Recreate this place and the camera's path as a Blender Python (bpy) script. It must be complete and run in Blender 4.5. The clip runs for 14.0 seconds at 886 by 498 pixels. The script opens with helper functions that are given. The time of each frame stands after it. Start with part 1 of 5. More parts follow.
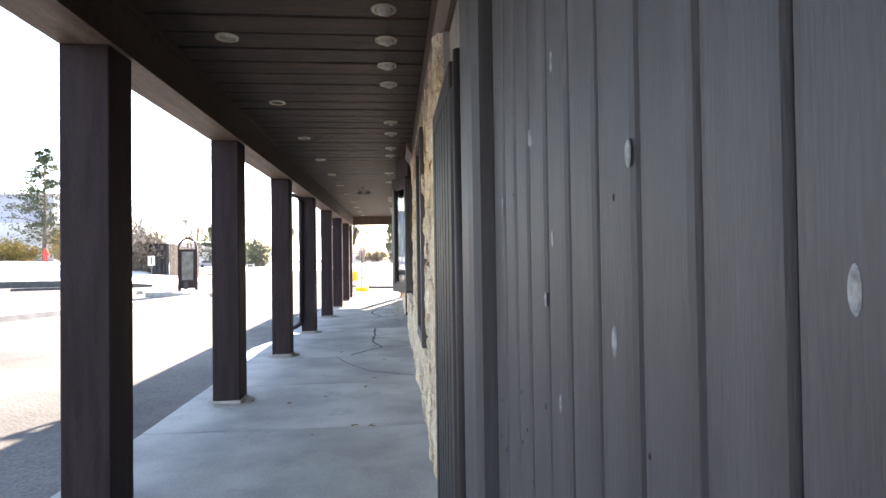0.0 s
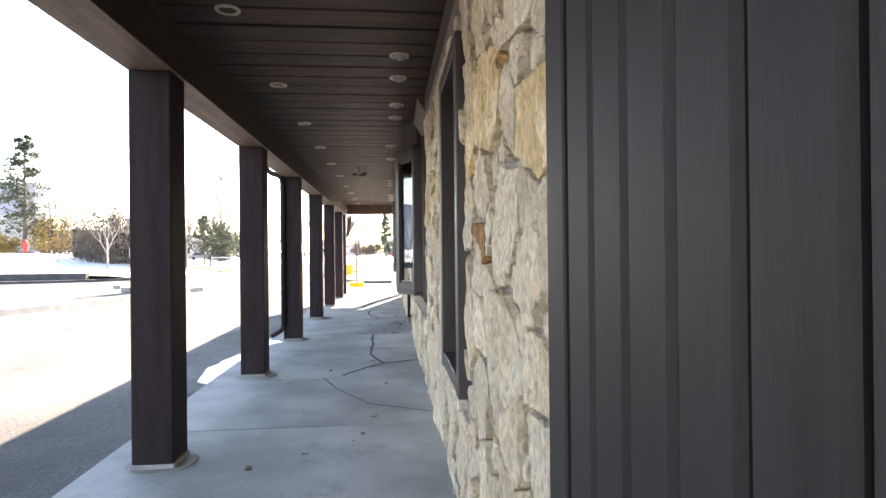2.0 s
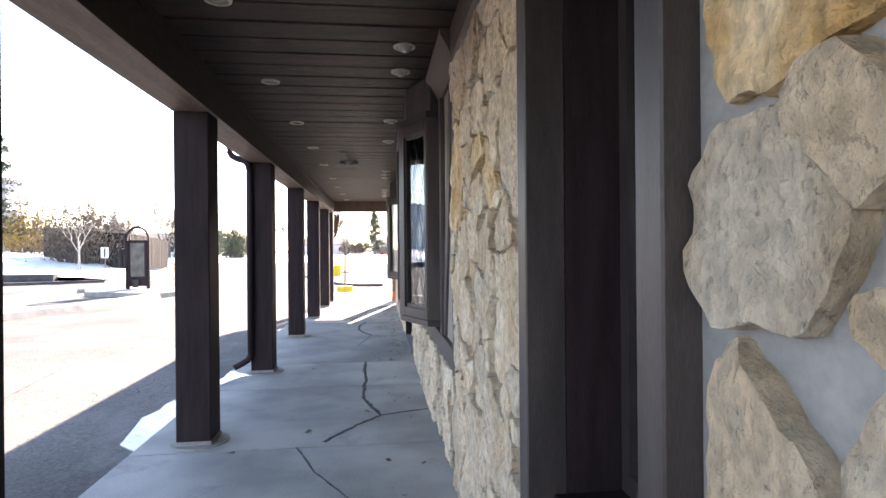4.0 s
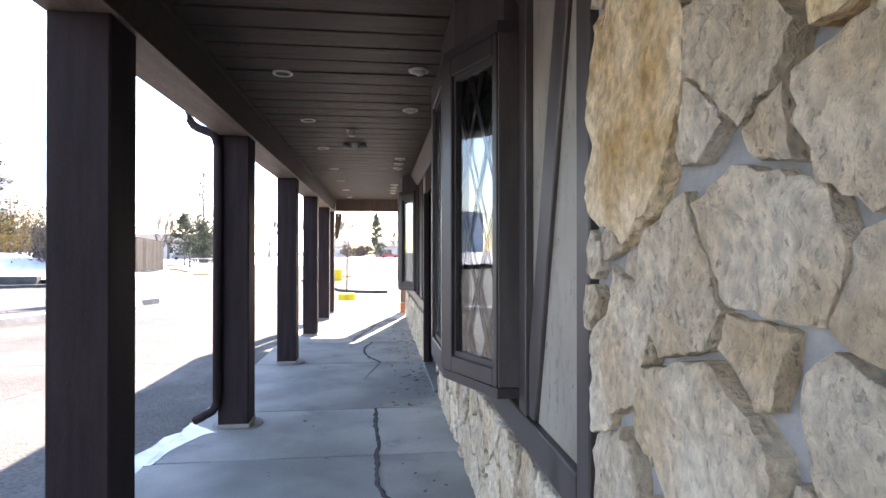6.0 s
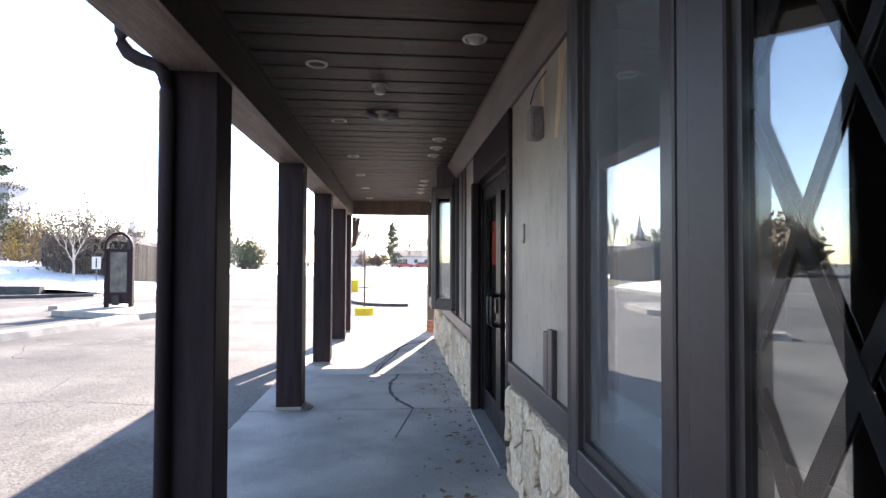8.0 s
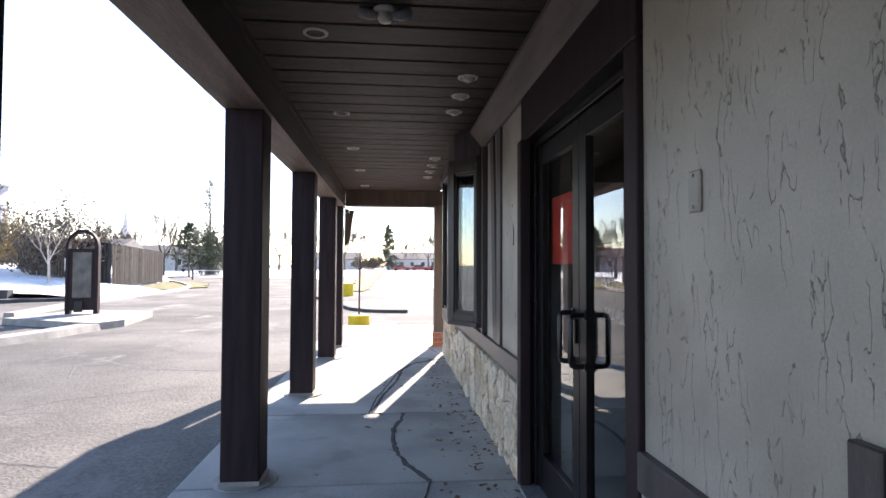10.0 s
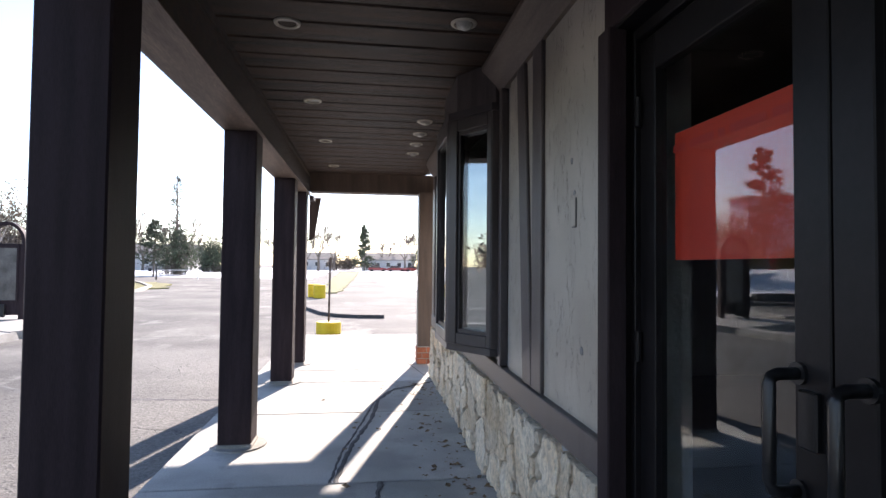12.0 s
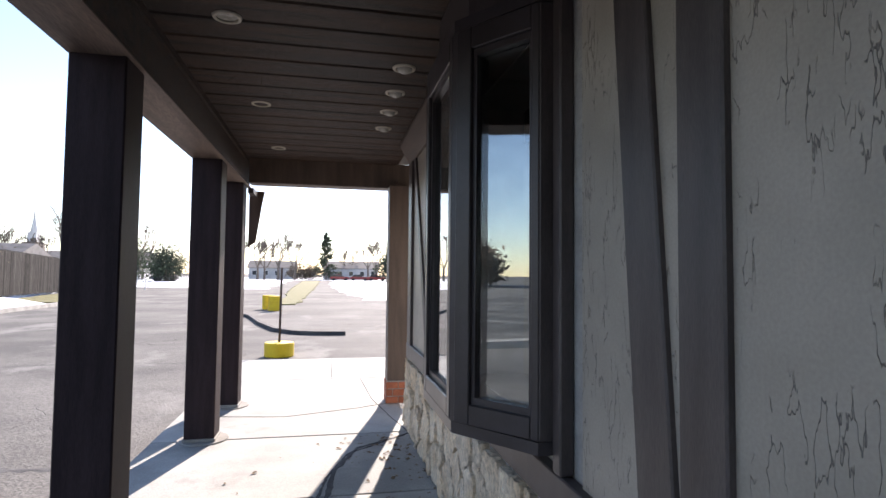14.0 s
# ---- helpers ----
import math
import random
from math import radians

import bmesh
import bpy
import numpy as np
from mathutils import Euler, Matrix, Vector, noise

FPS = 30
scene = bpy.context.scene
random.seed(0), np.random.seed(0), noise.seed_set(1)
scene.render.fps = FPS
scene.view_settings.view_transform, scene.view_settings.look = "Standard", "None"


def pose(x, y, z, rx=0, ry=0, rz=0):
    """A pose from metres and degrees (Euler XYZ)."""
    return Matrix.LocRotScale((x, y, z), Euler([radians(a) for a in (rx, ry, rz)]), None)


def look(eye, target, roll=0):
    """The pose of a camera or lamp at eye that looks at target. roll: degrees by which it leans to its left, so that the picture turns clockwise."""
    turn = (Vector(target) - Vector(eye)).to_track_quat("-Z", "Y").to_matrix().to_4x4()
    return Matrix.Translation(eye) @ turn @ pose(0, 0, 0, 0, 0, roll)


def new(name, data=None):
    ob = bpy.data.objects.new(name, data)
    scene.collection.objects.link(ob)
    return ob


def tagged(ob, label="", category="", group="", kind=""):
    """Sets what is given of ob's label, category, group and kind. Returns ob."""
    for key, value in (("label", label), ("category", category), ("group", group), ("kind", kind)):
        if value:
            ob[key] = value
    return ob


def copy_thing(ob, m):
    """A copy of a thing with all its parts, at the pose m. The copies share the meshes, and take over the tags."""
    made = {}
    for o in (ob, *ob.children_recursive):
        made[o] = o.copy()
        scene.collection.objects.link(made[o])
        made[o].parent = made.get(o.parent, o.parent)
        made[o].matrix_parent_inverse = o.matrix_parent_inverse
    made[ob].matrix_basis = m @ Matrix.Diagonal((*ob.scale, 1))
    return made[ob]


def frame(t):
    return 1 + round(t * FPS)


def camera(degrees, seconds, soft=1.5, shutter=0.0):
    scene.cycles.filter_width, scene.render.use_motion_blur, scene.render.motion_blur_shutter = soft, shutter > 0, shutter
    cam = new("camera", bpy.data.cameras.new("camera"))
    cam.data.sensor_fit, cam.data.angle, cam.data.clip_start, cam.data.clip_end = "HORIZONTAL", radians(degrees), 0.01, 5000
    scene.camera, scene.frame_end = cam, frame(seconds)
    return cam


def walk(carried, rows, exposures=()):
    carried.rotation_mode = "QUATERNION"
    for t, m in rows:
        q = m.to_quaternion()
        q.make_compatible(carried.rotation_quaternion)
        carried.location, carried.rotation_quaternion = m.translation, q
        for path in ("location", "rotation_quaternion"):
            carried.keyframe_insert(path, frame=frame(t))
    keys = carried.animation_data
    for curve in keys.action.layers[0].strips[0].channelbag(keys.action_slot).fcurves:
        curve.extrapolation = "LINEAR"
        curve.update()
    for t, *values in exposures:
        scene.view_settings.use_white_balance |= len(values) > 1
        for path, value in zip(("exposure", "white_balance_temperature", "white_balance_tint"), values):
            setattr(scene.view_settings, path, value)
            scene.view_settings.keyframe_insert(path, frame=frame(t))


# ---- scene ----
cam = camera(77.4, 14.0)
PATH = [
    (0, (-0.11, 0.791, 1.3), (0.063, 2.783, 1.33), -0.8),
    (0.5, (-0.175, 1.219, 1.316), (-0.001, 3.212, 1.333), -0.6),
    (1, (-0.167, 1.666, 1.318), (0.017, 3.657, 1.325), -0.6),
    (1.5, (-0.224, 2.077, 1.308), (-0.05, 4.069, 1.315), -0.6),
    (2, (-0.221, 2.494, 1.294), (-0.029, 4.485, 1.299), -0.6),
    (2.5, (-0.239, 2.936, 1.324), (-0.034, 4.925, 1.324), -0.8),
    (3, (-0.29, 3.349, 1.34), (-0.073, 5.337, 1.342), -0.6),
    (3.5, (-0.312, 3.791, 1.369), (-0.083, 5.778, 1.367), -0.6),
    (6, (-0.457, 6.031, 1.437), (-0.229, 8.018, 1.448), 0.0),
    (6.5, (-0.52, 6.474, 1.441), (-0.302, 8.462, 1.458), 0.1),
    (7, (-0.526, 6.951, 1.445), (-0.326, 8.94, 1.476), 0.1),
    (7.5, (-0.619, 7.391, 1.453), (-0.438, 9.382, 1.492), 0.3),
    (8, (-0.631, 7.846, 1.434), (-0.457, 9.838, 1.481), 0.2),
    (10.5, (-0.725, 10.131, 1.398), (-0.532, 12.121, 1.456), 0.3),
    (11, (-0.733, 10.544, 1.401), (-0.529, 12.533, 1.461), 0.5),
    (11.5, (-0.647, 10.97, 1.382), (-0.394, 12.953, 1.445), 0.5),
    (12, (-0.687, 11.386, 1.378), (-0.413, 13.366, 1.44), 0.6),
    (12.5, (-0.663, 11.767, 1.367), (-0.334, 13.739, 1.435), 0.7),
    (13, (-0.654, 12.208, 1.397), (-0.296, 14.174, 1.47), 0.6),
    (13.5, (-0.672, 12.608, 1.404), (-0.293, 14.57, 1.491), 0.6),
    (14, (-0.612, 13.009, 1.416), (-0.208, 14.966, 1.511), 0.6),
]
EXPOSURES = [(0.0, 3.0, 7950, 19), (2.5, 2.95, 8250, 19), (3.5, 2.78, 7880, 22), (6.5, 2.7, 7300, 22), (8.0, 2.32, 7080, 21), (10.5, 1.87, 6950, 20), (12.5, 1.66, 6800, 20), (14.0, 1.40, 6850, 20)]
walk(cam, [(t, look(eye, target, roll)) for t, eye, target, roll in PATH], EXPOSURES)

# ---- world and sun ----
SUN_AZ, SUN_EL = radians(15.5), radians(29.0)
world = bpy.data.worlds.new("sky")
scene.world = world
world.use_nodes = True
wn, wl = world.node_tree.nodes, world.node_tree.links
sky = wn.new("ShaderNodeTexSky")
sky.sky_type = "NISHITA"
sky.sun_disc = False
sky.sun_elevation, sky.sun_rotation = SUN_EL, SUN_AZ
sky.air_density, sky.dust_density, sky.ozone_density = 0.95, 0.15, 1.7
wl.new(sky.outputs[0], wn["Background"].inputs[0])
wn["Background"].inputs[1].default_value = 0.122
sun = new("sun", bpy.data.lights.new("sun", "SUN"))
sun.data.energy, sun.data.angle, sun.data.color = 5.0, radians(0.6), (1.0, 0.94, 0.86)
sun_way = Vector((math.sin(SUN_AZ) * math.cos(SUN_EL), math.cos(SUN_AZ) * math.cos(SUN_EL), math.sin(SUN_EL)))
sun.matrix_world = look(sun_way * 60, (0, 0, 0))


# ---- materials ----
def mat(name, c1, c2, scale=6.0, rough=0.7, bump=0.2, fine=70.0, stretch=(1, 1, 1), metal=0.0, rand=0.0, contrast=(0.35, 0.65), depth=0.01, grain=0.25, spec=0.5):
    """Two tones in a coarse noise, a fine grain over them, relief, and a tone of its own for each piece."""
    m = bpy.data.materials.new(name)
    m.use_nodes = True
    n, l = m.node_tree.nodes, m.node_tree.links
    b = n["Principled BSDF"]
    tc, info = n.new("ShaderNodeTexCoord"), n.new("ShaderNodeObjectInfo")
    shift = n.new("ShaderNodeVectorMath")
    shift.operation = "MULTIPLY_ADD"
    mul = n.new("ShaderNodeMath")
    mul.operation = "MULTIPLY"
    mul.inputs[1].default_value = 37.0
    l.new(info.outputs["Random"], mul.inputs[0])
    l.new(tc.outputs["Object"], shift.inputs[0])
    shift.inputs[1].default_value = stretch
    l.new(mul.outputs[0], shift.inputs[2])
    big, small = n.new("ShaderNodeTexNoise"), n.new("ShaderNodeTexNoise")
    big.inputs["Scale"].default_value, big.inputs["Detail"].default_value = scale, 5
    small.inputs["Scale"].default_value, small.inputs["Detail"].default_value = fine, 4
    for t in (big, small):
        l.new(shift.outputs[0], t.inputs["Vector"])
    ramp = n.new("ShaderNodeValToRGB")
    ramp.color_ramp.elements[0].position, ramp.color_ramp.elements[1].position = contrast
    ramp.color_ramp.elements[0].color, ramp.color_ramp.elements[1].color = (*c1, 1), (*c2, 1)
    l.new(big.outputs["Fac"], ramp.inputs[0])
    # grain: multiply by 1 - grain .. 1 + grain
    rng = n.new("ShaderNodeMapRange")
    rng.inputs["From Min"].default_value, rng.inputs["From Max"].default_value = 0.3, 0.7
    rng.inputs["To Min"].default_value, rng.inputs["To Max"].default_value = 1 - grain, 1 + grain
    l.new(small.outputs["Fac"], rng.inputs["Value"])
    tone = n.new("ShaderNodeMapRange")
    tone.inputs["To Min"].default_value, tone.inputs["To Max"].default_value = 1 - rand, 1 + rand
    l.new(info.outputs["Random"], tone.inputs["Value"])
    both = n.new("ShaderNodeMath")
    both.operation = "MULTIPLY"
    l.new(rng.outputs[0], both.inputs[0])
    l.new(tone.outputs[0], both.inputs[1])
    mix = n.new("ShaderNodeVectorMath")
    mix.operation = "SCALE"
    l.new(ramp.outputs[0], mix.inputs[0])
    l.new(both.outputs[0], mix.inputs["Scale"])
    l.new(mix.outputs[0], b.inputs["Base Color"])
    b.inputs["Metallic"].default_value = metal
    b.inputs["Specular IOR Level"].default_value = spec
    rr = n.new("ShaderNodeMapRange")
    rr.inputs["To Min"].default_value, rr.inputs["To Max"].default_value = max(0.02, rough - 0.1), min(1.0, rough + 0.1)
    l.new(big.outputs["Fac"], rr.inputs["Value"])
    l.new(rr.outputs[0], b.inputs["Roughness"])
    if bump:
        bp = n.new("ShaderNodeBump")
        bp.inputs["Strength"].default_value, bp.inputs["Distance"].default_value = bump, depth
        l.new(small.outputs["Fac"], bp.inputs["Height"])
        l.new(bp.outputs[0], b.inputs["Normal"])
    return m


def glass(name, tint=(0.9, 0.95, 0.95), ior=1.52, dust=0.0):
    m = bpy.data.materials.new(name)
    m.use_nodes = True
    b = m.node_tree.nodes["Principled BSDF"]
    b.inputs["Base Color"].default_value = (*tint, 1)
    b.inputs["Roughness"].default_value = 0.0
    b.inputs["IOR"].default_value = ior
    b.inputs["Transmission Weight"].default_value = 1.0
    if dust:
        n, l = m.node_tree.nodes, m.node_tree.links
        film, mix, spots, rng, tc = n.new("ShaderNodeBsdfDiffuse"), n.new("ShaderNodeMixShader"), n.new("ShaderNodeTexNoise"), n.new("ShaderNodeMapRange"), n.new("ShaderNodeTexCoord")
        film.inputs["Color"].default_value = (0.52, 0.56, 0.60, 1)
        spots.inputs["Scale"].default_value, spots.inputs["Detail"].default_value = 5.0, 6
        rng.inputs["To Min"].default_value, rng.inputs["To Max"].default_value = dust * 0.6, dust * 1.4
        l.new(tc.outputs["Object"], spots.inputs["Vector"])
        l.new(spots.outputs["Fac"], rng.inputs["Value"])
        l.new(rng.outputs[0], mix.inputs["Fac"])
        l.new(b.outputs[0], mix.inputs[1])
        l.new(film.outputs[0], mix.inputs[2])
        l.new(mix.outputs[0], n["Material Output"].inputs["Surface"])
    return m


def scored(m, scale, squash, width, cover, colour, depth, distort=0.5):
    """Adds scattered thin dark scores or cracks to a material."""
    n, l = m.node_tree.nodes, m.node_tree.links
    b = n["Principled BSDF"]
    tc = n.new("ShaderNodeTexCoord")
    mp = n.new("ShaderNodeMapping")
    mp.inputs["Scale"].default_value = squash
    l.new(tc.outputs["Object"], mp.inputs[0])
    line, where = n.new("ShaderNodeTexNoise"), n.new("ShaderNodeTexNoise")
    line.inputs["Scale"].default_value, line.inputs["Detail"].default_value, line.inputs["Distortion"].default_value = scale, 3, distort
    where.inputs["Scale"].default_value, where.inputs["Detail"].default_value = scale * 0.7, 2
    l.new(mp.outputs[0], line.inputs["Vector"])
    l.new(mp.outputs[0], where.inputs["Vector"])
    sub, ab = n.new("ShaderNodeMath"), n.new("ShaderNodeMath")
    sub.operation, ab.operation = "SUBTRACT", "ABSOLUTE"
    sub.inputs[1].default_value = 0.5
    l.new(line.outputs["Fac"], sub.inputs[0])
    l.new(sub.outputs[0], ab.inputs[0])
    near = n.new("ShaderNodeMapRange")
    near.inputs["From Min"].default_value, near.inputs["From Max"].default_value = width * 0.2, width
    near.inputs["To Min"].default_value, near.inputs["To Max"].default_value = 1, 0
    l.new(ab.outputs[0], near.inputs["Value"])
    mask = n.new("ShaderNodeMapRange")
    mask.inputs["From Min"].default_value, mask.inputs["From Max"].default_value = cover, cover + 0.06
    l.new(where.outputs["Fac"], mask.inputs["Value"])
    score = n.new("ShaderNodeMath")
    score.operation = "MULTIPLY"
    l.new(near.outputs[0], score.inputs[0])
    l.new(mask.outputs[0], score.inputs[1])
    mixc = n.new("ShaderNodeMix")
    mixc.data_type = "RGBA"
    l.new(score.outputs[0], mixc.inputs["Factor"])
    l.new(b.inputs["Base Color"].links[0].from_socket, mixc.inputs["A"])
    mixc.inputs["B"].default_value = (*colour, 1)
    l.new(mixc.outputs["Result"], b.inputs["Base Color"])
    bp = n.new("ShaderNodeBump")
    bp.invert = True
    bp.inputs["Strength"].default_value, bp.inputs["Distance"].default_value = 0.8, depth
    l.new(score.outputs[0], bp.inputs["Height"])
    l.new(b.inputs["Normal"].links[0].from_socket, bp.inputs["Normal"])
    l.new(bp.outputs[0], b.inputs["Normal"])
    return m


def worn(m, scale, squash, cover, colour, most):
    """Adds ragged pale worn patches to a material."""
    n, l = m.node_tree.nodes, m.node_tree.links
    b = n["Principled BSDF"]
    tc, mp, spots = n.new("ShaderNodeTexCoord"), n.new("ShaderNodeMapping"), n.new("ShaderNodeTexNoise")
    mp.inputs["Scale"].default_value = squash
    l.new(tc.outputs["Object"], mp.inputs[0])
    l.new(mp.outputs[0], spots.inputs["Vector"])
    spots.inputs["Scale"].default_value, spots.inputs["Detail"].default_value, spots.inputs["Roughness"].default_value = scale, 9, 0.68
    r = n.new("ShaderNodeMapRange")
    r.inputs["From Min"].default_value, r.inputs["From Max"].default_value = cover, cover + 0.08
    r.inputs["To Max"].default_value = most
    l.new(spots.outputs["Fac"], r.inputs["Value"])
    mx = n.new("ShaderNodeMix")
    mx.data_type = "RGBA"
    l.new(r.outputs[0], mx.inputs["Factor"])
    l.new(b.inputs["Base Color"].links[0].from_socket, mx.inputs["A"])
    mx.inputs["B"].default_value = (*colour, 1)
    l.new(mx.outputs["Result"], b.inputs["Base Color"])
    return m


def stone_mat():
    """Cream to ochre limestone, pitted and ridged, with rust-coloured stains."""
    m = mat("limestone", (0.69, 0.52, 0.34), (0.83, 0.715, 0.565), 4.0, 0.92, 0.9, 36, (1.1, 1.1, 0.8), grain=0.26, rand=0.15, depth=0.03, contrast=(0.3, 0.64))
    n, l = m.node_tree.nodes, m.node_tree.links
    b = n["Principled BSDF"]
    tc = n.new("ShaderNodeTexCoord")
    stain = n.new("ShaderNodeTexNoise")
    stain.inputs["Scale"].default_value, stain.inputs["Detail"].default_value, stain.inputs["Roughness"].default_value = 3.2, 6, 0.6
    l.new(tc.outputs["Object"], stain.inputs["Vector"])
    r = n.new("ShaderNodeMapRange")
    r.inputs["From Min"].default_value, r.inputs["From Max"].default_value = 0.54, 0.74
    r.inputs["To Max"].default_value = 0.5
    l.new(stain.outputs["Fac"], r.inputs["Value"])
    mx = n.new("ShaderNodeMix")
    mx.data_type = "RGBA"
    l.new(r.outputs[0], mx.inputs["Factor"])
    l.new(b.inputs["Base Color"].links[0].from_socket, mx.inputs["A"])
    mx.inputs["B"].default_value = (0.42, 0.26, 0.10, 1)
    # small pits and rough streaks
    pits = n.new("ShaderNodeTexNoise")
    pits.inputs["Scale"].default_value, pits.inputs["Detail"].default_value, pits.inputs["Roughness"].default_value, pits.inputs["Distortion"].default_value = 60.0, 5, 0.6, 0.0
    mp = n.new("ShaderNodeMapping")
    mp.inputs["Scale"].default_value = (1, 1, 0.7)
    l.new(tc.outputs["Object"], mp.inputs[0])
    l.new(mp.outputs[0], pits.inputs["Vector"])
    pr = n.new("ShaderNodeMapRange")
    pr.inputs["From Min"].default_value, pr.inputs["From Max"].default_value = 0.30, 0.40
    l.new(pits.outputs["Fac"], pr.inputs["Value"])
    dark = n.new("ShaderNodeMapRange")
    dark.inputs["To Min"].default_value, dark.inputs["To Max"].default_value = 0.78, 1.0
    l.new(pr.outputs[0], dark.inputs["Value"])
    sc = n.new("ShaderNodeVectorMath")
    sc.operation = "SCALE"
    l.new(mx.outputs["Result"], sc.inputs[0])
    l.new(dark.outputs[0], sc.inputs["Scale"])
    l.new(sc.outputs[0], b.inputs["Base Color"])
    bp = n.new("ShaderNodeBump")
    bp.inputs["Strength"].default_value, bp.inputs["Distance"].default_value = 0.9, 0.012
    l.new(pr.outputs[0], bp.inputs["Height"])
    l.new(b.inputs["Normal"].links[0].from_socket, bp.inputs["Normal"])
    lumps = n.new("ShaderNodeTexNoise")
    lumps.inputs["Scale"].default_value, lumps.inputs["Detail"].default_value, lumps.inputs["Roughness"].default_value, lumps.inputs["Distortion"].default_value = 34.0, 8, 0.7, 0.0
    l.new(mp.outputs[0], lumps.inputs["Vector"])
    bl = n.new("ShaderNodeBump")
    bl.inputs["Strength"].default_value, bl.inputs["Distance"].default_value = 0.9, 0.022
    l.new(lumps.outputs["Fac"], bl.inputs["Height"])
    l.new(bp.outputs[0], bl.inputs["Normal"])
    l.new(bl.outputs[0], b.inputs["Normal"])
    return m


